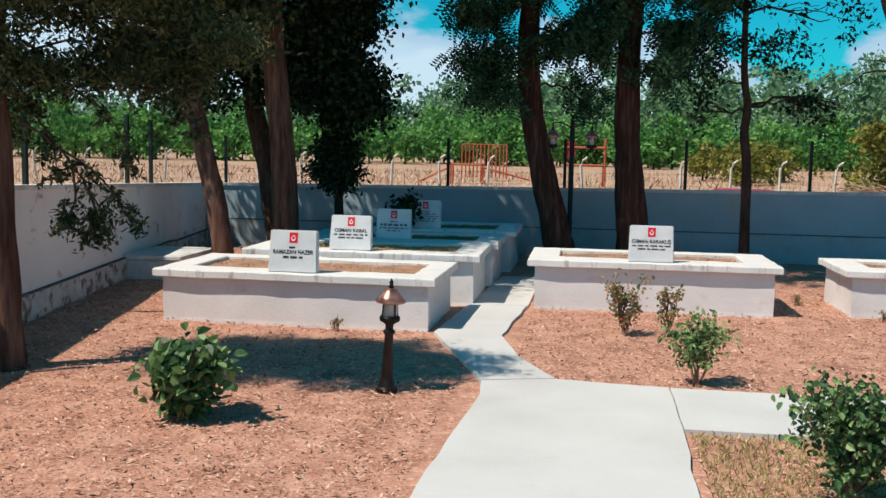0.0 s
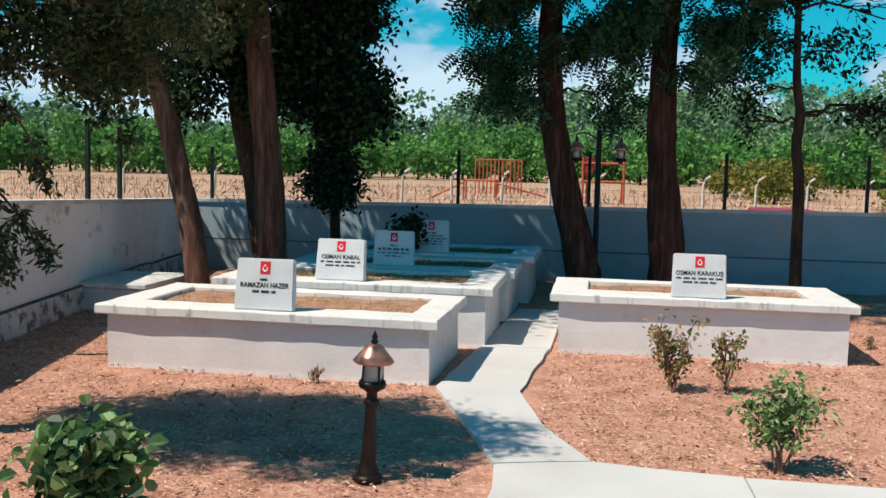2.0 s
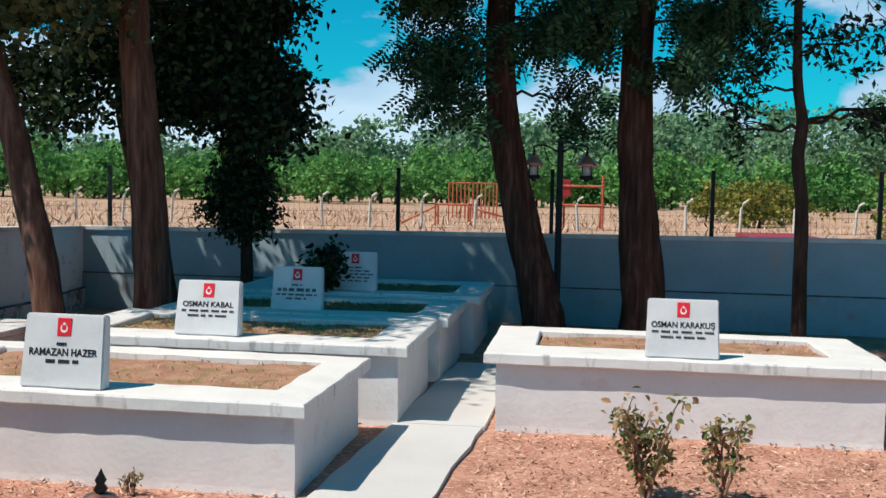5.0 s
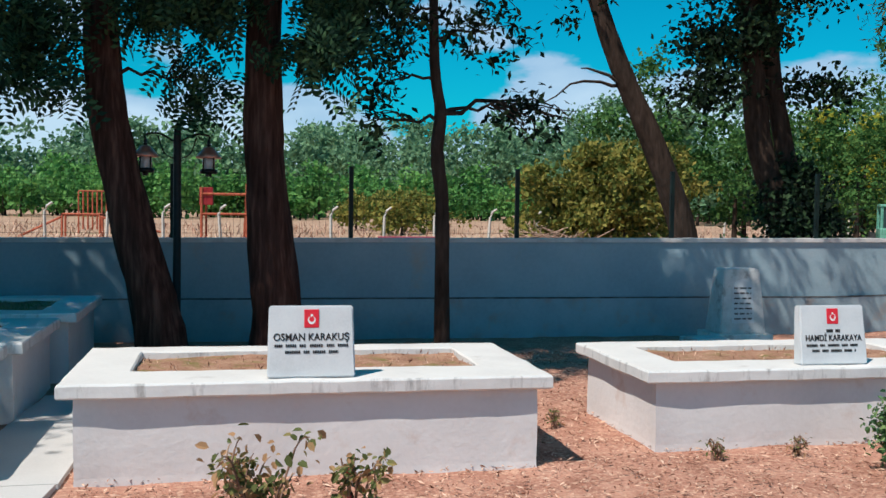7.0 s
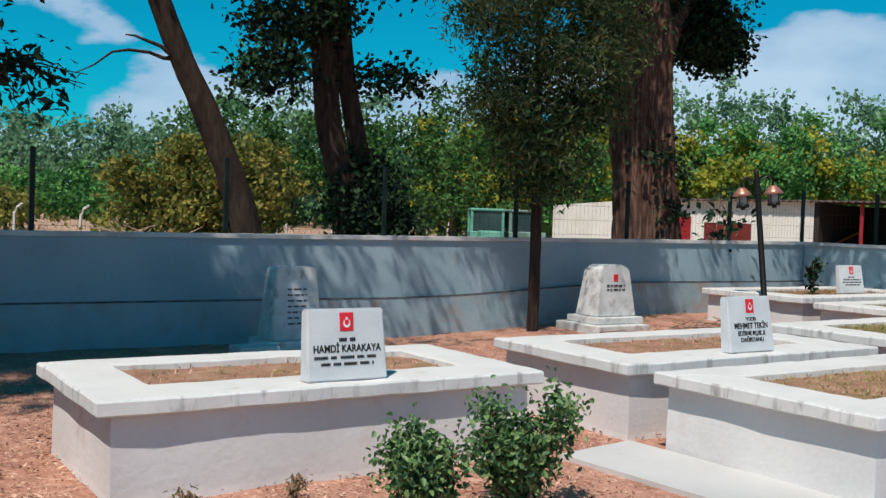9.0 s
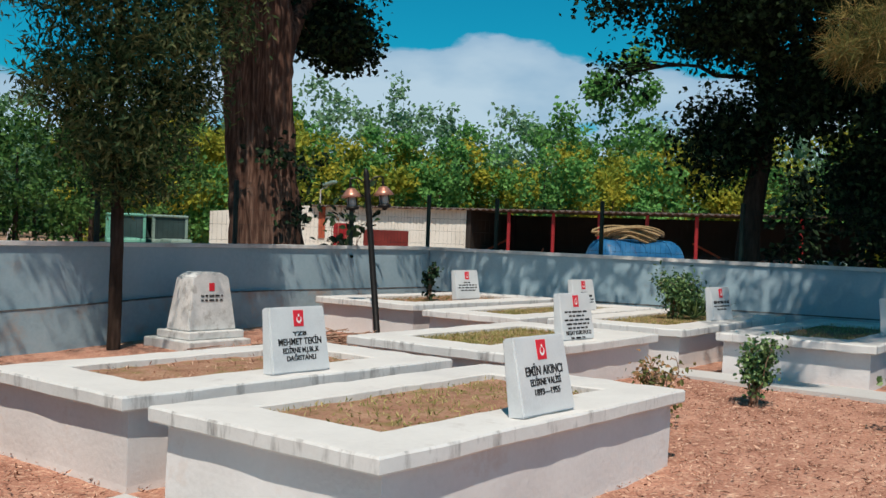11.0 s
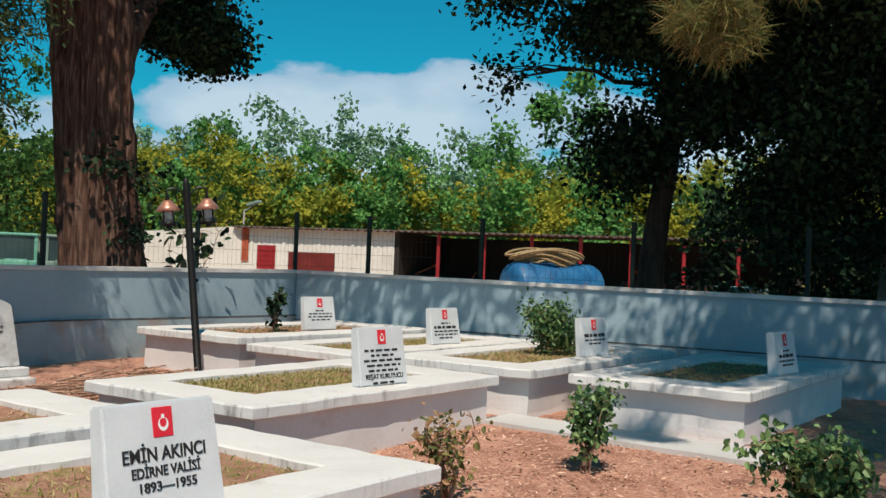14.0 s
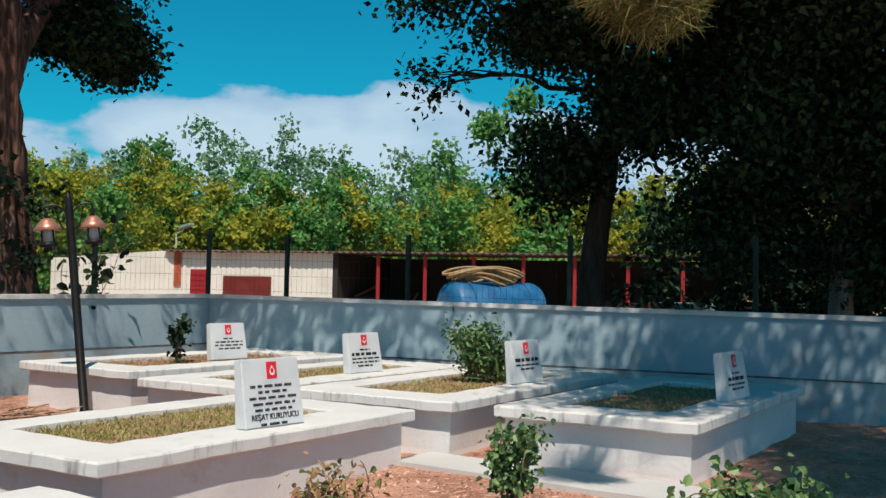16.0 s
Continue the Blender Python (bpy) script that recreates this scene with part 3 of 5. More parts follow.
# ---- graves ----
def loops_mesh(loops, mat, name, parent, cap_top=False, rough=0.004, freq=5.0):
    """A shell through stacked rectangles (x0, y0, x1, y1, z), its faces slightly uneven."""
    n = 22
    verts = []
    for x0, y0, x1, y1, z in loops:
        ring = [(x0 + (x1 - x0) * k / n, y0) for k in range(n)] + [(x1, y0 + (y1 - y0) * k / n) for k in range(n)]
        ring += [(x1 - (x1 - x0) * k / n, y1) for k in range(n)] + [(x0, y1 - (y1 - y0) * k / n) for k in range(n)]
        for x, y in ring:
            v = noise.noise_vector((x * freq, y * freq, z * freq + 0.37 * x0))
            verts.append((x + v.x * rough, y + v.y * rough, z + v.z * rough))
    m = 4 * n
    i, j = np.meshgrid(np.arange(len(loops) - 1), np.arange(m), indexing="ij")
    k = (j + 1) % m
    f = np.stack([i * m + j, i * m + k, (i + 1) * m + k, (i + 1) * m + j], -1).reshape(-1, 4)
    return part_np(name, verts, f, mat, parent)


def text_part(words, width, high, at, parent, mat):
    """Raised lettering, fitted to a width and a letter height, on the local plane y = at[1]."""
    cu = bpy.data.curves.new("inscription", "FONT")
    cu.body, cu.align_x, cu.align_y, cu.size, cu.extrude, cu.offset = words, "CENTER", "CENTER", 1.0, 0.01, 0.014
    ob = new("inscription", cu)
    dg = bpy.context.evaluated_depsgraph_get()
    me = bpy.data.meshes.new_from_object(ob.evaluated_get(dg))
    bpy.data.objects.remove(ob)
    co = np.array([v.co for v in me.vertices])
    wx, wy = np.ptp(co[:, 0]), 0.72
    for v in me.vertices:
        v.co = Vector((v.co.x * width / wx, -v.co.z * 0.2, v.co.y * high / wy)) + Vector(at)
    bm = bmesh.new()
    bm.from_mesh(me)
    bpy.data.meshes.remove(me)
    # islands whose widths overlap make one letter
    left, islands = set(bm.verts), []
    while left:
        todo, seen = [left.pop()], []
        while todo:
            v = todo.pop()
            seen.append(v)
            for e in v.link_edges:
                w = e.other_vert(v)
                if w in left:
                    left.remove(w)
                    todo.append(w)
        islands.append(seen)
    islands.sort(key=lambda q: min(v.co.x for v in q))
    letters = []
    for q in islands:
        lo, hi = min(v.co.x for v in q), max(v.co.x for v in q)
        if letters and lo + (hi - lo) * 0.5 < letters[-1][0]:
            letters[-1][1].extend(q)
            letters[-1][0] = max(hi, letters[-1][0])
        else:
            letters.append([hi, list(q)])
    for _, q in letters:
        index = {}
        one = bmesh.new()
        for v in q:
            index[v] = one.verts.new(v.co)
        for f in {f for v in q for f in v.link_faces}:
            one.faces.new([index[v] for v in f.verts])
        part("letter", one, mat, parent)
    bm.free()


def bars_part(width, high, at, parent, mat, seed):
    """Words too small to read, as plain bars."""
    r = random.Random(seed)
    bm = bmesh.new()
    x = -width / 2
    while x < width / 2 - 0.01:
        w = min(r.uniform(0.03, 0.085), width / 2 - x)
        k = x
        while k < x + w - 0.003:
            box(bm, at[0] + k, at[1] - 0.002, at[2] - high / 2, at[0] + min(k + 0.009, x + w), at[1] + 0.001, at[2] + high / 2)
            k += 0.0125
        x += w + 0.02
    return tagged(part("inscription", bm, mat, parent), "small black painted lettering", kind="stuff")


def headstone(xc, y, z, lines, w=0.5, h=0.42, tilt=8, turn=0, seed=1, label="white marble headstone with red emblem and black lettering"):
    ob = new("headstone")
    ob.matrix_world = pose(xc, y, z, -tilt, 0, turn)
    tagged(ob, label, "headstone", group="headstones on the graves")
    bm = bmesh.new()
    box(bm, -w / 2, -0.05, 0.0, w / 2, 0.05, h)
    for v in bm.verts:
        if v.co.z > h / 2:
            v.co.x *= 0.955
            v.co.y *= 0.7
    bmesh.ops.bevel(bm, geom=list(bm.edges), offset=0.009, segments=2, affect="EDGES")
    part("slab", bm, M["marble"], ob)
    face = lambda zz: -0.05 + 0.015 * zz / h - 0.0015
    top = h - 0.075
    e = part("emblem", boxed(-0.042, face(top) - 0.003, top - 0.052, 0.042, face(top) + 0.004, top + 0.052, bevel=0.002), M["red"], ob, "red enamelled plate with a white crescent")
    crescent = bmesh.new()
    outer = [(0.022 * math.cos(a), 0.024 * math.sin(a)) for a in np.linspace(2.0, 7.4, 22)]
    inner = [(0.0145 * math.cos(a), 0.006 + 0.017 * math.sin(a)) for a in np.linspace(7.4, 2.0, 22)]
    vs = [crescent.verts.new((px, face(top) - 0.0045, top - 0.008 + pz)) for px, pz in outer + inner]
    for k in range(21):
        crescent.faces.new((vs[k], vs[k + 1], vs[42 - k], vs[43 - k]))
    box(crescent, -0.006, face(top) - 0.0046, top + 0.012, 0.006, face(top) - 0.0036, top + 0.026)
    part("crescent", crescent, M["white_mark"], e)
    zz = top - 0.085
    for k, (words, width, high) in enumerate(lines):
        zz -= high / 2
        at = (0, face(zz), zz)
        if words:
            text_part(words, width * w, high, at, ob, M["ink"])
        else:
            bars_part(width * w, high * 0.8, at, ob, M["ink"], seed * 10 + k)
        zz -= high / 2 + 0.016
    return ob


def grave(x0, x1, y0, y1, top, label, rim=(0.33, 0.38, 0.25), skew=0.0, soil_tuft=0, tuft_mat="grass"):
    """A raised tomb: rendered body, overhanging coping, earth in the middle."""
    base = min(gz(x0, y0), gz(x1, y1))
    cx, cy = (x0 + x1) / 2, (y0 + y1) / 2
    ob = thing("grave", (cx, cy, base), label, "grave", group="raised graves", turn=skew)
    a, b, c, d, t = x0 - cx, y0 - cy, x1 - cx, y1 - cy, top - base
    s, f, k = rim
    loops_mesh([(a + 0.085 - 0.01, b + 0.065 - 0.01, c - 0.075 + 0.01, d - 0.045, z) if z < 0 else (a + 0.085, b + 0.065, c - 0.075, d - 0.045, z) for z in (-0.12, 0.03, *np.linspace(0.1, t - 0.087, 5))], M["body"], "body", ob, rough=0.008, freq=3.0)
    q = 0.008
    rim_ob = loops_mesh([(a + 0.06, b + 0.04, c - 0.06, d - 0.04, t - 0.086), (a + q, b + q, c - q, d - q, t - 0.085), (a, b, c, d, t - 0.075), (a, b, c, d, t - 0.014), (a + q, b + q, c - q, d - q, t - 0.002),
                (a + 0.03, b + 0.03, c - 0.03, d - 0.03, t), (a + s - 0.01, b + f - 0.01, c - s + 0.01, d - k + 0.01, t - 0.002), (a + s, b + f, c - s, d - k, t - 0.012), (a + s, b + f, c - s, d - k, t - 0.14)], M["coping"], "coping", ob, rough=0.006)
    rim_ob.data.materials.append(M["coping_edge"])
    for face in rim_ob.data.polygons:
        face.material_index = int(abs(face.normal.z) < 0.6)
    nx, ny = 40, 16
    X, Y = np.meshgrid(np.linspace(a + s - 0.01, c - s + 0.01, nx), np.linspace(b + f - 0.01, d - k + 0.01, ny), indexing="ij")
    Z = np.array([t - 0.045 + noise.noise((x * 2.5 + x0, y * 2.5, 0)) * 0.022 + noise.noise((x * 11 + x0, y * 11, 5)) * 0.010 for x, y in zip(X.ravel(), Y.ravel())])
    i, j = np.meshgrid(np.arange(nx - 1), np.arange(ny - 1), indexing="ij")
    fc = np.stack([i * ny + j, (i + 1) * ny + j, (i + 1) * ny + j + 1, i * ny + j + 1], -1).reshape(-1, 4)
    part_np("earth", np.stack([X.ravel(), Y.ravel(), Z], -1), fc, M["grave_soil"], ob, "dry earth with sparse grass", smooth=True)
    n = 260 + soil_tuft
    px, py = rng.uniform(a + s, c - s, n), rng.uniform(b + f, d - k, n)
    v, fl = leaves(np.stack([px, py, np.full(n, t - 0.045)], -1), 0.035, 0.008, (0, 0, 0.7), 0.2)
    tagged(part_np("dry_grass", v, fl, M[tuft_mat if soil_tuft else "litter"], ob), kind="stuff")
    return ob


GL = "whitewashed raised grave with stained coping and bare earth"
GG = "whitewashed raised grave with coping and short dry grass"
grave(-2.52, 0.37, 8.02, 9.58, 0.525, GL, (0.28, 0.36, 0.22), -1.0)
grave(-2.20, 0.60, 9.74, 11.26, 0.58, GG, (0.34, 0.36, 0.26), 0, 1500)
grave(-2.05, 0.66, 11.42, 12.96, 0.57, GG, (0.34, 0.34, 0.26), 0, 2500, "rose_dry")
grave(-1.95, 0.78, 13.02, 14.72, 0.60, GG, (0.34, 0.34, 0.26), 0, 2500, "rose_dry")
grave(1.14, 3.93, 9.79, 11.22, 0.56, GL, (0.35, 0.42, 0.22))
grave(4.655, 7.35, 10.06, 11.42, 0.525, GL, (0.36, 0.38, 0.25))
grave(8.08, 10.88, 10.08, 11.57, 0.525, GL, (0.40, 0.40, 0.25))
grave(8.06, 10.93, 8.25, 9.82, 0.515, GL, (0.40, 0.36, 0.34), 0, 700)
grave(11.27, 14.03, 9.94, 11.56, 0.555, GG, (0.42, 0.42, 0.28), 1.5, 6000)
grave(14.45, 17.75, 8.11, 9.60, 0.59, GL, (0.45, 0.36, 0.28), 2.0, 900)
grave(14.36, 17.72, 9.96, 11.52, 0.585, GG, (0.45, 0.36, 0.28), 2.5, 4000)
grave(14.15, 17.65, 11.75, 13.12, 0.57, GG, (0.45, 0.36, 0.28), 1.5, 4500)
grave(14.20, 17.55, 13.28, 14.95, 0.61, GG, (0.45, 0.36, 0.28), 0, 1800, "rose_dry")

B = lambda w=0.7, h=0.020: (None, w, h)
headstone(-1.09, 8.13, 0.523, [B(0.16, 0.022), ("RAMAZAN HAZER", 0.82, 0.042), B(0.4, 0.026)], seed=1, tilt=7)
headstone(-0.93, 9.90, 0.575, [("OSMAN KABAL", 0.78, 0.042), B(0.8), B(0.6)], seed=2, tilt=9, h=0.41)
headstone(-0.76, 11.64, 0.565, [B(0.2), B(0.75, 0.036), B(0.8), B(0.4)], w=0.48, seed=3, h=0.40)
headstone(-0.60, 13.26, 0.59, [B(0.3), B(0.8), B(0.85), B(0.7), B(0.6)], w=0.48, seed=4)
headstone(2.51, 9.89, 0.558, [("OSMAN KARAKUŞ", 0.86, 0.042), B(0.84), B(0.6)], seed=5, tilt=6, h=0.41)
headstone(6.03, 10.19, 0.522, [B(0.2, 0.026), ("HAMDİ KARAKAYA", 0.84, 0.042), B(0.82), B(0.66)], seed=6, tilt=7, h=0.40)
headstone(9.46, 10.23, 0.522, [("YZB", 0.24, 0.026), ("MEHMET TEKİN", 0.74, 0.044), ("EDİRNE M.J.BL.K", 0.62, 0.034), ("DAĞISTANLI", 0.5, 0.032)], seed=7, tilt=8)
headstone(9.46, 8.37, 0.512, [("EMİN AKINCI", 0.70, 0.048), ("EDİRNE VALİSİ", 0.58, 0.036), ("1893—1955", 0.48, 0.034)], seed=8, tilt=11, h=0.41)
headstone(12.75, 10.15, 0.552, [B(0.75), B(0.5), B(0.8), B(0.7), B(0.65), ("REŞAT KURUYUCU", 0.78, 0.036), B(0.5)], seed=9, h=0.42, turn=-3)
headstone(16.11, 8.32, 0.588, [B(0.3), B(0.7, 0.036), B(0.75), B(0.5)], seed=10, h=0.38, turn=-3)
headstone(16.17, 10.24, 0.58, [B(0.8, 0.04), B(0.8), B(0.5)], seed=11, h=0.39, turn=-3)
headstone(16.06, 12.02, 0.565, [B(0.3), B(0.8, 0.036), B(0.8), B(0.8), B(0.5)], seed=12, h=0.40, turn=-3)
headstone(15.91, 13.77, 0.60, [B(0.3), B(0.75), B(0.8), B(0.6)], seed=13, h=0.40, turn=-3)


# ---- old monuments by the wall ----
def stele(x, y, w, d, h, label, arched, emblem):
    g = gz(x, y)
    ob = thing("monument", (x, y, g), label, "monument", group="old monuments")
    u = 0.95 if arched else 0.78
    part("step", boxed(-w * u, -d * 1.05, -0.1, w * (u - 0.15), d * 1.05, 0.07, bevel=0.015), M["old_stone"], ob)
    part("plinth", boxed(-w * 0.64, -d * 0.75, 0.072, w * 0.62, d * 0.75, 0.16, bevel=0.012), M["old_stone"], ob)
    bm = bmesh.new()
    if arched:
        prof = [(-w * 0.53, 0.162), (w * 0.53, 0.162), (w * 0.405, h * 0.985), (w * 0.36, h), (-w * 0.36, h), (-w * 0.405, h * 0.985)]
    else:
        prof = [(-w * 0.55, 0.162), (w * 0.55, 0.162), (w * 0.41, h * 0.93), (w * 0.22, h), (-w * 0.22, h), (-w * 0.41, h * 0.93)]
    fr = [bm.verts.new((px, -d * 0.55 + 0.18 * d * pz / h, pz)) for px, pz in prof]
    bk = [bm.verts.new((px, d * 0.55 - 0.18 * d * pz / h, pz)) for px, pz in prof]
    bm.faces.new(fr)
    bm.faces.new(bk[::-1])
    for k in range(len(prof)):
        j = (k + 1) % len(prof)
        bm.faces.new((fr[k], bk[k], bk[j], fr[j]))
    bmesh.ops.recalc_face_normals(bm, faces=bm.faces)
    bmesh.ops.bevel(bm, geom=list(bm.edges), offset=0.012, segments=2, affect="EDGES")
    part("stele", bm, M["old_stone"], ob)
    yy = lambda pz: -d * 0.55 + 0.18 * d * pz / h - 0.004
    if arched:
        pts = [(-w * 0.26, 0.28), (w * 0.26, 0.28)] + [(w * 0.24 * math.cos(a), h * 0.72 + w * 0.24 * math.sin(a)) for a in np.linspace(0, math.pi, 9)]
        pb = bmesh.new()
        vs = [pb.verts.new((px, yy(pz), pz)) for px, pz in pts]
        r = bmesh.ops.extrude_face_region(pb, geom=[pb.faces.new(vs)])
        for v in r["geom"]:
            if isinstance(v, bmesh.types.BMVert):
                v.co.y += 0.01
        bmesh.ops.recalc_face_normals(pb, faces=pb.faces)
        part("panel", pb, M["marble"], ob, "paler arched panel")
        for k in range(7):
            z = 0.33 + k * (h * 0.72 - 0.30) / 6
            bars_part(w * 0.4, 0.018, (0, yy(z) - 0.002, z), ob, M["ink"], 70 + k)
    if emblem:
        z = h * 0.80
        part("emblem", boxed(-0.035, yy(z) - 0.006, z - 0.045, 0.035, yy(z) + 0.004, z + 0.045), M["red"], ob, "red enamelled plate")
        for k in range(2):
            bars_part(w * 0.5, 0.022, (0, yy(z - 0.1 - k * 0.05) - 0.002, z - 0.1 - k * 0.05), ob, M["ink"], 90 + k)
    return ob


stele(7.76, 14.68, 0.54, 0.36, 0.90, "weathered grey stone monument with an arched panel", True, False)
stele(12.29, 14.85, 0.62, 0.40, 0.82, "weathered grey stone monument with a red emblem", False, True)
kerb = thing("stone_block", (7.25, 14.35, 0), "small weathered stone step block on the soil", "stone block")
part("block", boxed(-0.2, -0.15, -0.05, 0.2, 0.15, 0.15, bevel=0.02), M["old_stone"], kerb)


# ---- lamps ----
def lathe(profile, sides=20):
    a = np.linspace(0, 2 * np.pi, sides, endpoint=False)
    v = np.array([(r * math.cos(t), r * math.sin(t), z) for r, z in profile for t in a])
    i, j = np.meshgrid(np.arange(len(profile) - 1), np.arange(sides), indexing="ij")
    k = (j + 1) % sides
    return v, np.stack([i * sides + j, i * sides + k, (i + 1) * sides + k, (i + 1) * sides + j], -1).reshape(-1, 4)


def lantern(ob, z, s=1.0, x=0.0, sub=None):
    """A glass lantern with iron bands and a copper hat; z is its seat."""
    mv = lambda vf: (vf[0] * (s, s, s) + (x, 0, z), vf[1])
    part_np("glass", *mv(lathe([(0.03, 0.0), (0.052, 0.02), (0.058, 0.10), (0.045, 0.13)])), M["lamp_glass"], ob, "frosted lamp glass", True)
    part_np("seat_ring", *mv(lathe([(0.0, -0.02), (0.07, -0.02), (0.078, 0.0), (0.07, 0.02), (0.03, 0.02)])), M["iron"], ob, "", True)
    for k in range(4):
        t = math.pi / 4 + k * math.pi / 2
        part_np("band", *mv(tube_np(bent((0.068 * math.cos(t), 0.068 * math.sin(t), 0.0), (0.06 * math.cos(t), 0.06 * math.sin(t), 0.135), 0, 4), [0.006] * 4, 5)), M["iron"], ob)
    hat = part_np("hat", *mv(lathe([(0.0, 0.125), (0.105, 0.118), (0.115, 0.128), (0.085, 0.165), (0.055, 0.20), (0.045, 0.215), (0.02, 0.222), (0.0, 0.225)])), M["copper"], ob, "copper-coloured conical hat", True)
    part_np("finial", *mv(lathe([(0.012, 0.22), (0.022, 0.235), (0.012, 0.25), (0.018, 0.262), (0.006, 0.285), (0.0, 0.30)], 10)), M["iron"], ob, "", True)
    return hat


bollard = thing("garden_lamp", (0.36, 5.67, 0), "short dark iron garden lamp with a copper hat", "lamp")
bollard.matrix_world = pose(0.36, 5.67, 0, 0, 2.0, 0)
part_np("base_plate", *lathe([(0.0, 0.0), (0.085, 0.0), (0.085, 0.02), (0.07, 0.035), (0.0, 0.035)]), M["iron_brown"], bollard, "", True)
part_np("column", *lathe([(0.06, 0.03), (0.055, 0.07), (0.046, 0.09), (0.044, 0.12), (0.032, 0.40), (0.034, 0.42), (0.045, 0.43), (0.045, 0.445), (0.03, 0.455), (0.03, 0.49), (0.05, 0.505), (0.05, 0.52), (0.03, 0.53)]), M["iron_brown"], bollard, "", True)
lantern(bollard, 0.535)


def double_lamp(x, y, z, high, arm, turn, lean=0.0):
    ob = thing("lamp_post", (x, y, z), "tall black iron post with two copper-hatted lanterns on arms", "lamp post", group="lamp posts")
    ob.matrix_world = pose(x, y, z, 0, lean, turn)
    part_np("pole", *lathe([(0.06, -0.05), (0.06, 0.04), (0.04, 0.06), (0.038, high - 0.1), (0.034, high), (0.03, high + 0.02), (0.012, high + 0.06), (0.0, high + 0.07)], 14), M["iron"], ob, "", True)
    for s in (-1, 1):
        part_np("arm", *tube_np(spline([(0, 0, high - 0.14), (s * arm * 0.55, 0, high - 0.05), (s * arm, 0, high - 0.06), (s * arm, 0, high - 0.11)], 14), np.full(16, 0.011)[:len(spline([(0, 0, 0), (1, 0, 0), (2, 0, 0), (3, 0, 0)], 14))], 6), M["iron"], ob)
        part_np("scroll", *tube_np(spline([(0, 0, high - 0.30), (s * arm * 0.4, 0, high - 0.24), (s * arm * 0.62, 0, high - 0.07)], 10), [0.007] * len(spline([(0, 0, 0), (1, 0, 0), (2, 0, 0)], 10)), 5), M["iron"], ob)
        holder = part_np("lantern", *lathe([(0.0, 0.0), (0.03, 0.0), (0.03, 0.03), (0.0, 0.03)], 8), M["iron"], ob, "lantern with a copper hat")
        for v in holder.data.vertices:
            v.co += Vector((s * arm, 0, high - 0.46))
        lantern(holder, high - 0.41, 1.1, s * arm)
    return ob


double_lamp(1.53, 14.3, 0, 2.27, 0.30, 0)
double_lamp(14.09, 13.74, 0.17, 2.02, 0.20, -37, -6.0)


# ---- trees ----
def tree(name, at, trunk, radii, clumps, leaf, mat, bark, label, category="tree", extra=(), spread=0.17, per=44, sides=14, lobes=0, limbs=True, leaf_kind="leaf", group="", dense=2.0, limb=1.0, strands=(), shift=(0.0, 0.0)):
    """A tree: bent tapered trunk, limbs to every clump, and a crown of single leaves in uneven tufts."""
    move = np.array((*shift, 0.0))
    o = np.array((at[0] + shift[0], at[1] + shift[1], gz(at[0] + shift[0], at[1] + shift[1])), float)
    trunk = [np.array(p) + move for p in trunk]
    clumps = [(c[0] + shift[0], c[1] + shift[1], *c[2:]) for c in clumps]
    extra = [(np.array(q) + move, ra, rb) for q, ra, rb in extra]
    strands = [[np.array(p) + move for p in q] for q in strands]
    ob = thing(name, o, label, category, group=group)
    line = spline(trunk, 30)
    s = np.linspace(0, 1, len(line))
    r = np.interp(s, np.linspace(0, 1, len(radii)), radii)
    part_np("trunk", *(lambda vf: (vf[0] - o, vf[1]))(tube_np(line, r, sides, 0.10, lobes)), M[bark], ob, "", True)
    for q, ra, rb in extra:
        part_np("limb", *tube_np(np.array(q) - o, np.linspace(ra, rb, len(q)), 9, 0.1), M[bark], ob, "", True)
    pieces = []
    if limbs:
        for c in clumps:
            tip = np.array(c[:3], float)
            k = np.argmin(np.abs(line[:, 2] - (tip[2] + 0.05)))
            a = line[k]
            ln = np.linalg.norm(tip - a)
            rad = min(r[k] * 0.55, 0.012 + 0.014 * ln) * limb
            main = bent(a, tip, 0.08 * ln, 8, 0.03 * ln)
            pieces.append(tube_np(main - o, np.linspace(rad, 0.008, 8), 6, 0.15))
            for _ in range(5):
                st = main[rng.integers(3, 7)]
                en = tip + unit(1)[0] * np.array(c[3:6]) * 0.75
                pieces.append(tube_np(bent(st, en, 0.05, 5, 0.03) - o, np.linspace(rad * 0.4, 0.004, 5), 5))
    hang = []
    for q in strands:
        run_ = spline(q, 10)
        pieces.append(tube_np(run_ - o, np.linspace(0.012, 0.003, len(run_)), 5))
        for k in range(13):
            a = run_[int(rng.integers(len(run_) // 4, len(run_)))]
            b = a + unit(1)[0] * (0.13, 0.13, 0.05) - (0, 0, 0.06)
            side = bent(a, b, 0.02, 5, 0.01)
            pieces.append(tube_np(side - o, np.linspace(0.004, 0.002, 5), 4))
            hang.append(side[rng.integers(1, 5, 30)] + rng.normal(0, 0.02, (30, 3)))
    if pieces:
        part_np("branchwork", *join_np(pieces), M[bark], ob, "", True)
    pts = cloud([(*c[:6], c[6] * dense) for c in clumps], spread, per) - o
    if hang:
        pts = np.vstack([pts] + [h - o for h in hang])
    if leaf_kind == "frond":
        v, f = fronds(pts, *leaf)
    elif leaf_kind == "spray":
        v, f = leaves(pts, leaf[0], leaf[1], (0, 0, leaf[2]), 0.05)
    else:
        v, f = leaves(pts, *leaf)
    part_np("crown", v, f, M[mat], ob, "leafy crown with gaps")
    return ob


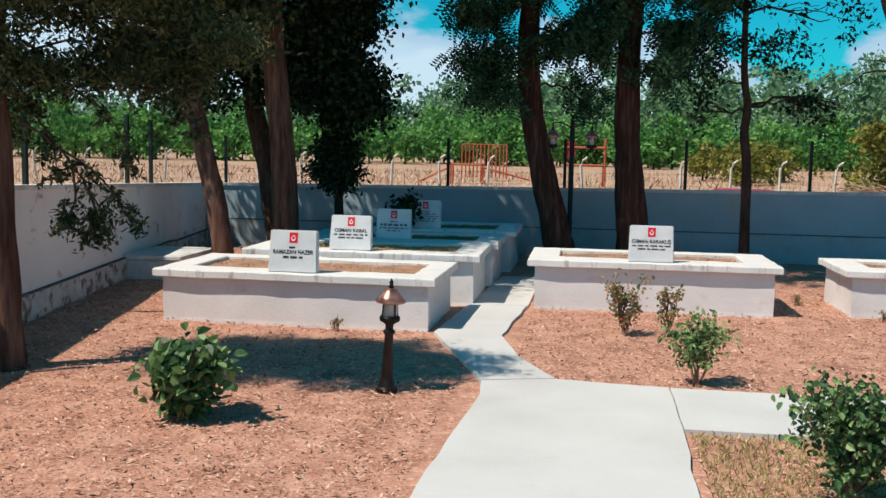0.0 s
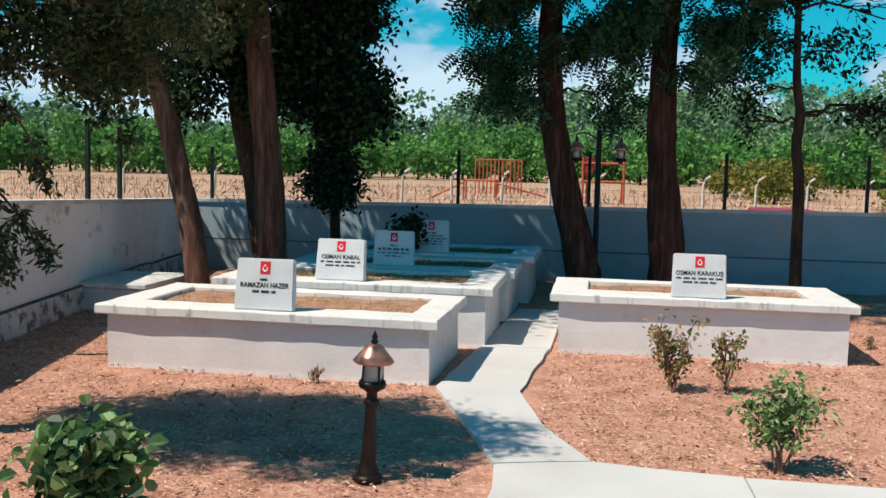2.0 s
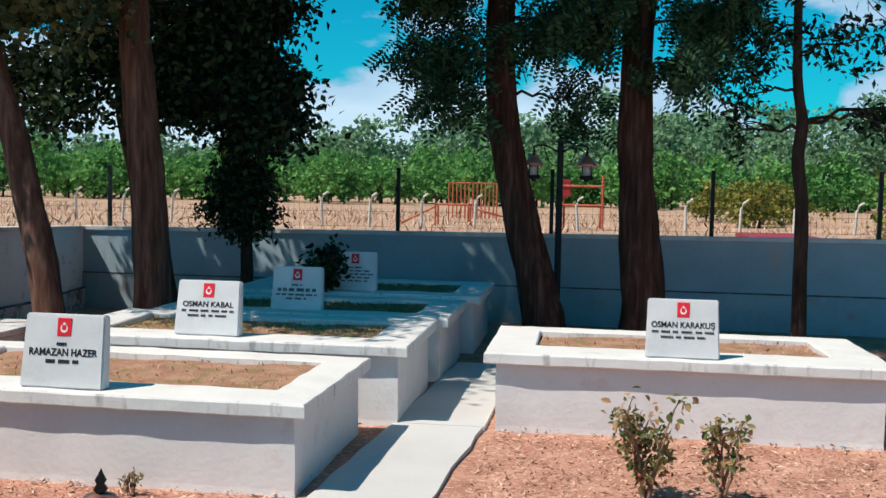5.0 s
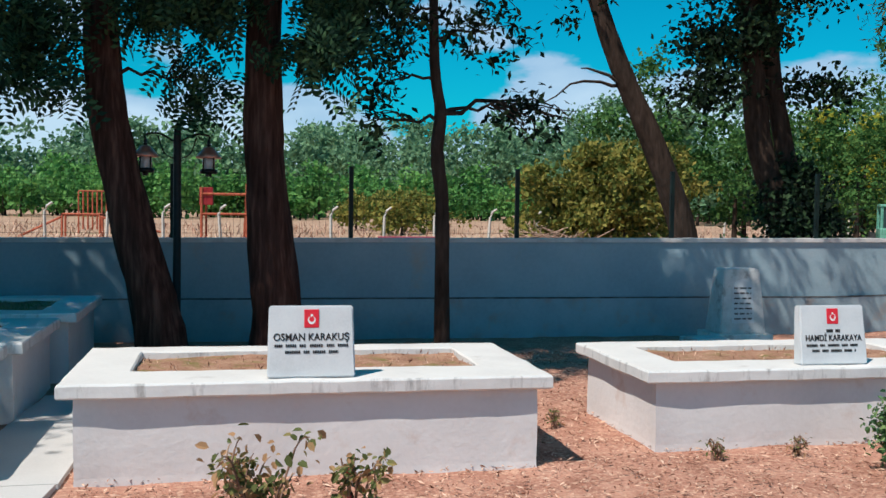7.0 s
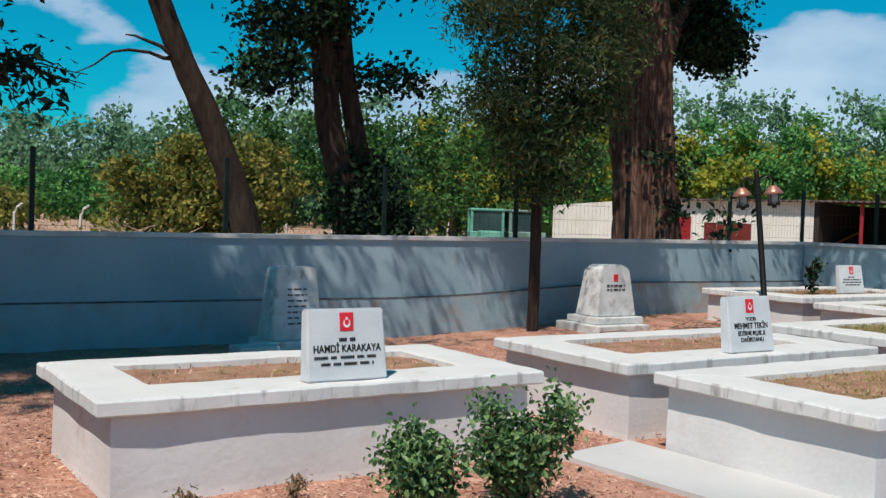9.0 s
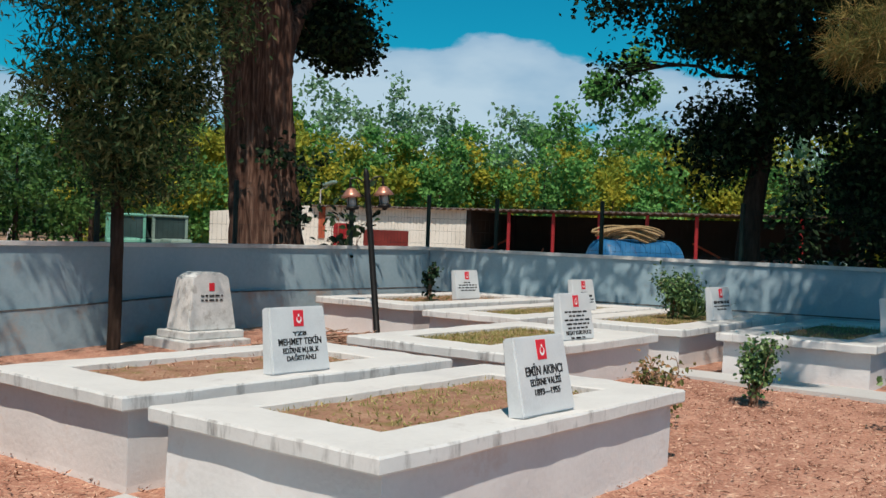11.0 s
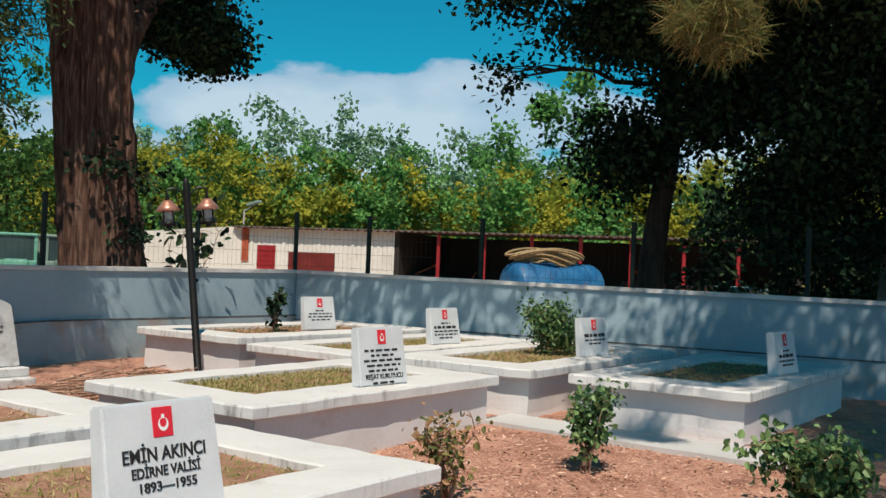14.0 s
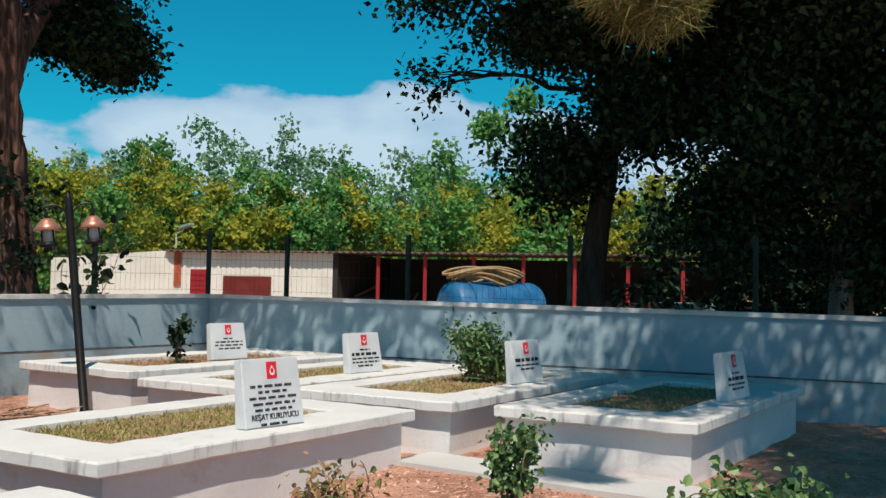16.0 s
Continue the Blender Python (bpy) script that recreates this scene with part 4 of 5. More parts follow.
LOC = (0.27, 6, 0.085, 0.045)
# high outlying clumps of both locusts, out of view, are added for wall shade
tree("locust_tree", (1.28, 14.2), [(1.40, 14.2, -0.1), (1.27, 14.2, 0.6), (1.02, 14.2, 1.6), (0.84, 14.2, 2.5), (0.78, 14.25, 3.6), (0.9, 14.2, 5.2), (1.0, 14.1, 6.8)], [0.26, 0.215, 0.185, 0.175, 0.155, 0.10, 0.04],
     [(0.95, 14.0, 4.9, 0.9, 1.3, 0.9, 900), (0.15, 13.7, 3.2, 0.42, 0.5, 0.30, 230), (1.5, 13.9, 3.5, 0.45, 0.6, 0.5, 260), (0.1, 13.9, 3.95, 0.42, 0.7, 0.35, 260), (0.35, 13.6, 2.75, 0.28, 0.35, 0.22, 90), (1.6, 14.0, 2.75, 0.22, 0.3, 0.35, 80), (0.9, 14.1, 6.2, 1.6, 1.6, 1.2, 1300), (-0.2, 14.4, 5.8, 0.9, 1.0, 0.7, 600), (1.0, 15.0, 4.9, 1.1, 0.6, 0.6, 450), (-0.6, 13.4, 6.6, 1.6, 1.3, 0.7, 900), (1.2, 13.0, 6.8, 1.6, 1.2, 0.7, 900)],
     LOC, "locust", "bark_locust", "old leaning locust tree with furrowed brown bark", shift=(0.03, 0.0), spread=0.14, per=14, lobes=5, dense=0.98, leaf_kind="frond", sides=20, group="locust trees")
tree("locust_tree", (2.54, 14.2), [(2.56, 14.2, -0.1), (2.53, 14.2, 0.5), (2.43, 14.2, 1.6), (2.38, 14.2, 2.6), (2.40, 14.2, 3.8), (2.5, 14.2, 5.4), (2.7, 14.2, 6.8)], [0.30, 0.25, 0.20, 0.18, 0.165, 0.11, 0.04],
     [(2.5, 14.0, 4.9, 0.9, 1.3, 0.9, 900), (3.1, 13.9, 3.5, 0.5, 0.6, 0.35, 300), (1.95, 13.8, 3.6, 0.35, 0.6, 0.45, 260), (2.8, 13.6, 3.05, 0.35, 0.4, 0.25, 130), (3.5, 14.1, 4.1, 0.6, 0.8, 0.4, 260), (2.6, 14.1, 6.2, 1.7, 1.6, 1.2, 1300), (2.4, 15.1, 4.9, 1.2, 0.6, 0.6, 450), (3.4, 13.2, 6.4, 1.6, 1.3, 0.7, 1000), (4.6, 13.8, 5.6, 1.0, 1.2, 0.6, 700), (2.2, 11.5, 6.3, 1.4, 1.0, 0.4, 700), (4.2, 11.4, 6.4, 1.3, 1.0, 0.4, 700)],
     LOC, "locust", "bark_locust", "upright locust tree with deeply ribbed reddish bark", shift=(-0.03, 0.0), spread=0.14, per=14, lobes=4, dense=0.98, leaf_kind="frond", sides=22, group="locust trees")
# the last four clumps, unseen, are added to shade wall and soil
tree("slender_tree", (4.19, 14.1), [(4.20, 14.1, -0.05), (4.19, 14.1, 0.9), (4.18, 14.1, 1.6), (4.12, 14.1, 2.1), (4.15, 14.1, 2.5), (4.08, 14.1, 3.0), (4.06, 14.1, 4.2), (4.1, 14.1, 5.8)], [0.085, 0.075, 0.07, 0.068, 0.062, 0.052, 0.04, 0.02],
     [(3.55, 14.0, 2.75, 0.28, 0.4, 0.3, 300), (3.75, 13.9, 3.4, 0.4, 0.5, 0.4, 420), (4.6, 14.0, 3.3, 0.45, 0.5, 0.4, 420), (5.0, 13.9, 2.5, 0.3, 0.3, 0.45, 330), (5.4, 14.0, 2.5, 0.22, 0.3, 0.12, 60), (4.1, 14.1, 4.4, 0.9, 0.9, 0.6, 900), (3.4, 14.0, 2.35, 0.14, 0.2, 0.2, 80), (4.2, 14.1, 5.4, 1.2, 1.2, 0.8, 900), (5.3, 14.3, 3.8, 0.6, 0.6, 0.3, 200), (5.0, 13.4, 6.0, 1.4, 1.3, 0.6, 2600), (3.0, 13.2, 6.2, 1.4, 1.2, 0.6, 2400), (6.7, 13.4, 6.2, 1.2, 1.2, 0.5, 1500), (4.4, 12.2, 6.2, 1.2, 0.8, 0.5, 1300)],
     (0.10, 0.045), "dark_leaf", "bark_dark", "slender dark-barked tree with a kinked trunk and sparse leaves", shift=(-0.03, 0.0), dense=0.78, spread=0.11, per=30)
DK = (0.10, 0.065)
# the three southern clumps, out of view, are added to shade the graves
tree("leaning_tree", (-3.25, 12.2), [(-3.2, 12.2, -0.05), (-3.26, 12.2, 0.6), (-3.42, 12.2, 1.4), (-3.62, 12.2, 2.2), (-3.9, 12.2, 3.1), (-4.3, 12.2, 4.4), (-4.5, 12.2, 5.8)], [0.15, 0.14, 0.13, 0.12, 0.11, 0.08, 0.03],
     [(-4.0, 12.1, 3.8, 1.1, 1.0, 0.6, 2000), (-4.6, 12.4, 2.9, 0.6, 0.6, 0.45, 900), (-3.3, 12.2, 3.6, 0.7, 0.7, 0.5, 1500), (-4.2, 12.2, 5.0, 1.5, 1.3, 0.9, 3000), (-3.6, 10.7, 5.4, 1.3, 1.0, 0.6, 2600), (-2.4, 11.6, 5.6, 1.2, 1.0, 0.6, 2600), (-3.0, 9.9, 5.8, 1.0, 0.8, 0.5, 1300)],
     DK, "juniper", "bark", "leaning conifer with a bare reddish-brown trunk", shift=(0.14, -0.7), spread=0.22, lobes=3)
tree("tall_tree", (-2.57, 13.0), [(-2.55, 13.0, -0.1), (-2.57, 13.0, 0.6), (-2.62, 13.0, 1.6), (-2.72, 13.0, 2.6), (-2.8, 13.0, 3.7), (-2.85, 13.0, 5.5), (-2.8, 13.0, 7.0)], [0.20, 0.18, 0.165, 0.155, 0.14, 0.10, 0.04],
     [(-2.6, 13.3, 5.2, 1.6, 1.5, 1.0, 4200), (-3.4, 13.5, 4.4, 0.9, 1.0, 0.7, 2200), (-2.0, 13.4, 4.6, 0.6, 0.9, 0.7, 1800), (-0.6, 13.2, 6.0, 1.3, 1.3, 0.8, 2400)],
     DK, "dark_leaf", "bark", "tall straight tree with a reddish-brown trunk", shift=(0.12, -0.7), lobes=4)
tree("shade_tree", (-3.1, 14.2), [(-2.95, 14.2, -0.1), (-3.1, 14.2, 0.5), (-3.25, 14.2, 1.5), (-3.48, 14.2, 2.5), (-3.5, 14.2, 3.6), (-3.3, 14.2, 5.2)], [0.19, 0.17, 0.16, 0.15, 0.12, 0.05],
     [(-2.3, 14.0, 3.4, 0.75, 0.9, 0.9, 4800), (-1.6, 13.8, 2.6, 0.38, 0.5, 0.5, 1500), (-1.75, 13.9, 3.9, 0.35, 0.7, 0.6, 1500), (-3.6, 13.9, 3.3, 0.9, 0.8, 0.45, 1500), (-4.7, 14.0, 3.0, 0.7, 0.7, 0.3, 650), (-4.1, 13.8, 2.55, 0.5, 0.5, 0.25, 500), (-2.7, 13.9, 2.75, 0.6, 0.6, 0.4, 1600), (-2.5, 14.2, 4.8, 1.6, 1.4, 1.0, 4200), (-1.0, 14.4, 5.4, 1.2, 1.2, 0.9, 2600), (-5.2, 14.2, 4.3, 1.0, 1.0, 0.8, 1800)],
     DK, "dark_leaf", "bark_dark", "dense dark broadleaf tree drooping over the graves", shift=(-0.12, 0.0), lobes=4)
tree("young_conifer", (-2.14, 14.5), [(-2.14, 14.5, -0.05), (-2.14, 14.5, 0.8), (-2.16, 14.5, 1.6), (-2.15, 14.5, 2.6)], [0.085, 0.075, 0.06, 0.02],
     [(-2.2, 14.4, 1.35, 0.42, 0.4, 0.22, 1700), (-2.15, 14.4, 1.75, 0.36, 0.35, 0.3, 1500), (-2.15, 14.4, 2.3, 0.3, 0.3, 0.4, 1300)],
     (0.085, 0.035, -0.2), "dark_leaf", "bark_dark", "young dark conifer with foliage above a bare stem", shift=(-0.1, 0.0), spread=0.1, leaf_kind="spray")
tree("juniper_tree", (-2.62, 5.75), [(-2.6, 5.75, -0.1), (-2.63, 5.75, 0.6), (-2.66, 5.75, 1.6), (-2.68, 5.75, 2.8), (-2.6, 5.75, 4.6)], [0.135, 0.12, 0.11, 0.095, 0.03],
     [(-2.5, 5.8, 2.35, 0.7, 0.6, 0.25, 2600), (-1.6, 6.2, 2.4, 0.5, 0.5, 0.25, 1900), (-1.1, 6.3, 2.55, 0.4, 0.5, 0.25, 1500), (-2.2, 5.6, 3.0, 1.3, 1.0, 0.4, 9500), (-2.9, 6.0, 1.9, 0.3, 0.4, 0.2, 350), (-2.5, 5.2, 3.9, 1.1, 1.0, 0.6, 8000), (-1.5, 5.2, 3.4, 0.8, 0.8, 0.4, 5600), (-1.2, 5.2, 3.8, 0.6, 0.6, 0.35, 2600)],
     (0.06, 0.022, -0.35), "juniper", "bark", "spreading juniper with drooping feathery sprays", shift=(-0.08, 0.0), limb=0.45, spread=0.085, per=110, leaf_kind="spray", lobes=3,
     strands=[((-2.6, 5.8, 2.0), (-2.2, 5.85, 1.72), (-1.95, 5.9, 1.35), (-1.78, 5.9, 1.04)), ((-2.3, 5.85, 1.78), (-1.95, 5.9, 1.55), (-1.72, 5.9, 1.30), (-1.62, 5.9, 1.12)), ((-2.1, 5.85, 1.6), (-2.1, 5.9, 1.35), (-2.15, 5.9, 1.22), (-2.2, 5.9, 1.16)), ((-2.0, 5.9, 1.42), (-1.95, 5.95, 1.2), (-1.98, 5.95, 1.08), (-2.0, 5.95, 1.0)), ((-2.6, 5.8, 2.2), (-2.4, 5.9, 1.95), (-2.3, 5.95, 1.7), (-2.28, 5.95, 1.5)), ((-2.4, 5.9, 2.3), (-2.0, 6.0, 2.1), (-1.8, 6.05, 1.85), (-1.72, 6.05, 1.62)), ((-2.0, 6.0, 2.35), (-1.5, 6.1, 2.2), (-1.3, 6.15, 2.0), (-1.22, 6.15, 1.85))])
# trees beyond the wall
tree("bowed_tree", (8.25, 17.0), [(8.35, 17.0, -0.1), (8.2, 17.0, 1.2), (7.75, 17.0, 2.4), (7.25, 17.0, 3.4), (6.85, 17.0, 4.4), (6.3, 17.0, 6.2)], [0.21, 0.19, 0.16, 0.14, 0.12, 0.05],
     [(6.3, 17.0, 6.6, 1.6, 1.4, 0.8, 2200), (7.6, 16.6, 6.4, 1.3, 1.2, 0.7, 1600)], DK, "dark_leaf", "bark_dark", "bare dark trunk bowed to one side",
     extra=[(bent((7.35, 17, 3.2), (6.65, 17, 3.45), 0.08, 6, 0.02), 0.035, 0.008), (bent((7.3, 17, 3.25), (6.1, 17, 2.95), 0.12, 7, 0.03), 0.03, 0.006)])
tree("twin_tree", (9.75, 17.0), [(9.8, 17.0, -0.1), (9.6, 17.0, 1.4), (9.22, 17.0, 2.43), (9.08, 17.0, 3.4), (9.0, 17.0, 4.4), (8.85, 17.0, 6.4)], [0.24, 0.21, 0.175, 0.165, 0.155, 0.05],
     [(8.6, 16.8, 3.9, 0.75, 0.8, 0.4, 1500), (8.15, 16.7, 3.2, 0.45, 0.5, 0.3, 750), (10.0, 16.8, 3.3, 0.45, 0.4, 0.16, 420), (9.3, 16.8, 4.8, 1.3, 1.1, 0.5, 2200), (9.65, 16.9, 1.75, 0.34, 0.35, 0.5, 2400), (9.9, 16.9, 1.25, 0.5, 0.45, 0.4, 1800), (9.4, 16.2, 6.0, 2.0, 1.6, 0.9, 3200)],
     DK, "dark_leaf", "bark_dark", "twin dark trunks wrapped in ivy", shift=(0.12, 0.0), dense=1.2, extra=[(spline([(9.95, 17.05, 0.6), (9.85, 17.05, 1.6), (9.63, 17.05, 2.43), (9.42, 17.05, 3.4), (9.28, 17.0, 4.5), (9.1, 17.0, 6.0)], 20), 0.17, 0.09)])
# last three clumps, out of view, are added to streak the wall with shade
tree("airy_conifer", (11.35, 15.25), [(11.36, 15.25, -0.1), (11.36, 15.25, 1.2), (11.33, 15.25, 2.6), (11.3, 15.25, 4.0), (11.3, 15.25, 5.6)], [0.075, 0.07, 0.06, 0.05, 0.02],
     [(11.3, 15.1, 2.4, 0.7, 0.6, 0.35, 2600), (10.7, 15.0, 2.9, 0.55, 0.5, 0.35, 1900), (11.9, 15.0, 2.95, 0.55, 0.5, 0.35, 1900), (11.3, 15.0, 3.4, 1.1, 0.8, 0.4, 3600), (10.5, 15.0, 3.9, 0.8, 0.6, 0.35, 1900), (12.1, 15.0, 3.8, 0.8, 0.7, 0.4, 2400), (11.3, 15.1, 4.4, 1.4, 1.0, 0.5, 3600), (11.4, 15.1, 1.9, 0.45, 0.4, 0.25, 900), (11.3, 15.1, 5.2, 1.2, 1.0, 0.5, 2200), (9.0, 13.8, 6.0, 1.2, 1.1, 0.5, 1700), (10.6, 13.6, 6.2, 1.1, 0.9, 0.5, 900), (12.6, 13.8, 6.4, 0.9, 0.8, 0.4, 300)],
     (0.10, 0.026, -0.25), "lace", "bark_dark", "airy conifer with olive lace-like foliage", shift=(0.05, 0.0), dense=1.5, spread=0.13, leaf_kind="spray")
tree("great_poplar", (15.0, 17.0), [(15.05, 17.0, -0.2), (14.98, 17.0, 1.2), (14.84, 17.0, 2.4), (14.7, 17.0, 3.6), (14.6, 17.0, 4.6), (14.3, 17.1, 6.4), (14.2, 17.2, 8.4)], [0.62, 0.51, 0.475, 0.47, 0.50, 0.36, 0.15],
     [(16.6, 17.6, 5.1, 0.9, 0.9, 0.6, 2600), (17.3, 17.8, 4.75, 0.6, 0.6, 0.4, 1500), (16.1, 17.4, 4.75, 0.4, 0.5, 0.35, 700), (15.6, 17.3, 6.6, 2.0, 1.8, 1.0, 4200), (13.2, 16.6, 5.2, 0.9, 0.8, 0.6, 1600), (13.6, 16.4, 6.8, 1.6, 1.4, 0.9, 2600), (14.9, 16.45, 1.75, 0.25, 0.08, 0.18, 60), (14.6, 16.4, 2.6, 0.2, 0.08, 0.3, 50), (15.3, 16.5, 2.3, 0.2, 0.08, 0.3, 45)],
     (0.10, 0.085), "dark_leaf", "bark_furrow", "massive old poplar with deeply furrowed reddish bark", shift=(0.15, 0.0), extra=[(spline([(15.05, 17.0, 4.0), (15.35, 17.1, 4.5), (15.9, 17.3, 5.1), (16.8, 17.6, 5.6)], 12), 0.24, 0.06)], spread=0.16, lobes=15, sides=72)
# the last four clumps, overhead and unseen, are added to dapple the east wall
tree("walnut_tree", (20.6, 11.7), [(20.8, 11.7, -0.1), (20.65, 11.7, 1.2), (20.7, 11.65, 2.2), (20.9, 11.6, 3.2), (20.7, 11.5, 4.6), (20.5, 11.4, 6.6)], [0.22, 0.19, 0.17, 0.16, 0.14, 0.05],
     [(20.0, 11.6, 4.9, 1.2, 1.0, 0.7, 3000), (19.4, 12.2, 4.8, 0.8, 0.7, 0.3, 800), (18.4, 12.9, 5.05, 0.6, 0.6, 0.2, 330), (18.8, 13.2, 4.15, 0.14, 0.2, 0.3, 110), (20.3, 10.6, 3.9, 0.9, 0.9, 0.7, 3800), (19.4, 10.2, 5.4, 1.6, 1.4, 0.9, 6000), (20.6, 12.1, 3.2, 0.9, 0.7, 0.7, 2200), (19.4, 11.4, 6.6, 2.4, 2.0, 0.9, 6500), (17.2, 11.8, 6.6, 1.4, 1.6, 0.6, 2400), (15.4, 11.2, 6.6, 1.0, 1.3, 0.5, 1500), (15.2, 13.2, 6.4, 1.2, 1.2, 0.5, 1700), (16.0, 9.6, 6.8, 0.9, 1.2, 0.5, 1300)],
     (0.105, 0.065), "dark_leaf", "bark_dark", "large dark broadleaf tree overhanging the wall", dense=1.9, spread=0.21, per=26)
# three clumps west of x 18 are unseen, added for shade on the graves
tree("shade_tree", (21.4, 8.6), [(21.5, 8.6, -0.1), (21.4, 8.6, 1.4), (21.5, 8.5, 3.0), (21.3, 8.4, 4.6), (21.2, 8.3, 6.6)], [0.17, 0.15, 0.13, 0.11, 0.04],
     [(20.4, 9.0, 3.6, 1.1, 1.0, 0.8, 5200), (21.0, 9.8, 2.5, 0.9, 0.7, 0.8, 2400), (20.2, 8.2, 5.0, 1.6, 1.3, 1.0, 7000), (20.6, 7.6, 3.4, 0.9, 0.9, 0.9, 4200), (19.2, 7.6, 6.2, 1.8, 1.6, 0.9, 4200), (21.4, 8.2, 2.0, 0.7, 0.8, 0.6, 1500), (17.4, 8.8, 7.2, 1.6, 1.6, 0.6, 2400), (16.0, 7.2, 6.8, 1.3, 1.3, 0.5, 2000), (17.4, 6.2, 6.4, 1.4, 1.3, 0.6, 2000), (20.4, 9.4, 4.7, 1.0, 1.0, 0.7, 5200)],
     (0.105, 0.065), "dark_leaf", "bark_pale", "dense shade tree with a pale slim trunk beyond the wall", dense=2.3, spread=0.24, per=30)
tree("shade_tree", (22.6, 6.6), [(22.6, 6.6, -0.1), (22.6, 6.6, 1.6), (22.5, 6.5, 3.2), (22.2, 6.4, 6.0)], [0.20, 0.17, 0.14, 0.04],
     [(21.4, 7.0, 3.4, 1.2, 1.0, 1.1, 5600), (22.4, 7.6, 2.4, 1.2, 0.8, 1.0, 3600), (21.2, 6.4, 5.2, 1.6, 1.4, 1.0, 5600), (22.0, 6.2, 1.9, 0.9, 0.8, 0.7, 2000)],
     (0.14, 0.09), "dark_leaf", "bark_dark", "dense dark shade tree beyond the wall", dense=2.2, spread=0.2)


R = lambda a, b: float(rng.uniform(a, b))


# the pine reaching over the path
def pine():
    o = np.array((15.9, 5.4, 0.15))
    ob = thing("pine_tree", o, "old pine whose long-needled bough hangs over the path", "tree")
    part_np("trunk", *(lambda vf: (vf[0] - o, vf[1]))(tube_np(spline([(15.9, 5.4, -0.1), (15.85, 5.45, 2), (15.8, 5.5, 4.5), (15.9, 5.4, 8)], 16), np.linspace(0.24, 0.06, len(spline([(0, 0, 0), (0, 0, 1), (0, 0, 2), (0, 0, 3)], 16))), 14, 0.1, 4)), M["bark"], ob, "", True)
    line = spline([(15.82, 5.5, 3.6), (14.8, 6.4, 3.9), (13.8, 7.2, 3.75), (12.95, 7.85, 3.15)], 18)
    pieces = [tube_np(line - o, np.linspace(0.06, 0.012, len(line)), 7, 0.1)]
    tips = []
    for k in range(16):
        a = line[rng.integers(13, len(line))]
        b = a + unit(1)[0] * (0.25, 0.25, 0.2) + (0, 0, -0.08)
        pieces.append(tube_np(bent(a, b, 0.03, 5) - o, np.linspace(0.012, 0.006, 5), 5))
        tips.append(b)
    tips += [np.array((12.92, 7.82, 3.0)) + unit(1)[0] * (0.26, 0.26, 0.3) * R(0.3, 1) for _ in range(34)]
    part_np("branchwork", *join_np(pieces), M["bark"], ob, "", True)
    c = np.repeat(np.array(tips), 130, 0) + rng.normal(0, 0.03, (130 * len(tips), 3))
    v, f = leaves(c - o, 0.15, 0.005, (0, 0, 0.0), 0.02)
    part_np("needles", v, f, M["needle"], ob, "tufts of long olive needles")
    # clumps spread out of view, added to shade the soil and eastern graves
    pts = cloud([(15.8, 5.4, 6.0, 1.8, 1.8, 1.2, 6000), (13.9, 4.7, 6.3, 1.6, 1.4, 0.6, 5000), (15.2, 3.9, 6.6, 1.6, 1.4, 0.6, 4000), (13.1, 6.9, 6.3, 1.4, 1.1, 0.5, 4500), (14.5, 7.7, 6.5, 1.2, 1.1, 0.5, 3500), (10.3, 4.0, 6.3, 1.3, 1.0, 0.4, 4500), (11.9, 3.4, 6.5, 1.2, 1.0, 0.4, 3500), (12.3, 4.7, 6.6, 1.2, 1.0, 0.4, 6500), (13.2, 4.0, 6.8, 1.2, 0.9, 0.4, 5000), (13.9, 5.9, 6.9, 1.5, 1.2, 0.4, 7000), (14.2, 6.9, 7.2, 1.3, 1.0, 0.4, 5000)], 0.2) - o
    v, f = leaves(pts, 0.2, 0.03, (0, 0, 0.2), 0.02)
    part_np("crown", v, f, M["needle"], ob, "needle crown with unseen clumps added for shade")


pine()


# ---- shrubs ----
def shrub(name, x, y, high, wide, count, leaf, mat, label, stems=7, bare=0.25, category="shrub", z=None, lean=(0, 0, -0.2), spread=0.05, flowers=0, group=""):
    g = gz(x, y) if z is None else z
    ob = thing(name, (x, y, g), label, category, group=group)
    pieces, tips = [], []
    for k in range(stems):
        t = rng.uniform(0, 2 * np.pi)
        q = rng.uniform(0.25, 1.0)
        tip = np.array((math.cos(t) * wide * q, math.sin(t) * wide * q, high * rng.uniform(0.72, 1.0)))
        line = bent((rng.normal(0, 0.02), rng.normal(0, 0.02), -0.03), tip, 0.04, 8, 0.012)
        pieces.append(tube_np(line, np.linspace(0.011, 0.004, 8), 6, 0.1))
        for _ in range(5):
            a = line[rng.integers(3, 8)]
            b = a + unit(1)[0] * wide * 0.38 + (0, 0, high * 0.06)
            b[2] = max(b[2], high * bare)
            pieces.append(tube_np(bent(a, b, 0.02, 4), np.linspace(0.005, 0.002, 4), 4))
            tips += [b, (a + b) / 2]
        tips += [p for p in line if p[2] > high * bare]
    part_np("branchwork", *join_np(pieces), M["twig"], ob, "thin woody stems", True)
    tips = np.array(tips)
    c = tips[rng.integers(0, len(tips), count)] + rng.normal(0, spread, (count, 3))
    c[:, 2] = np.maximum(c[:, 2], high * bare * 0.6)
    v, f = broad_leaves(c, *leaf, lean)
    part_np("foliage", v, f, M[mat], ob)
    for k in range(flowers):
        p = tips[rng.integers(0, len(tips))]
        bm = bmesh.new()
        bmesh.ops.create_icosphere(bm, subdivisions=1, radius=0.016, matrix=Matrix.Translation(p))
        part("wilted_bloom", bm, M["flower"], ob, "wilted red bloom")
    return ob


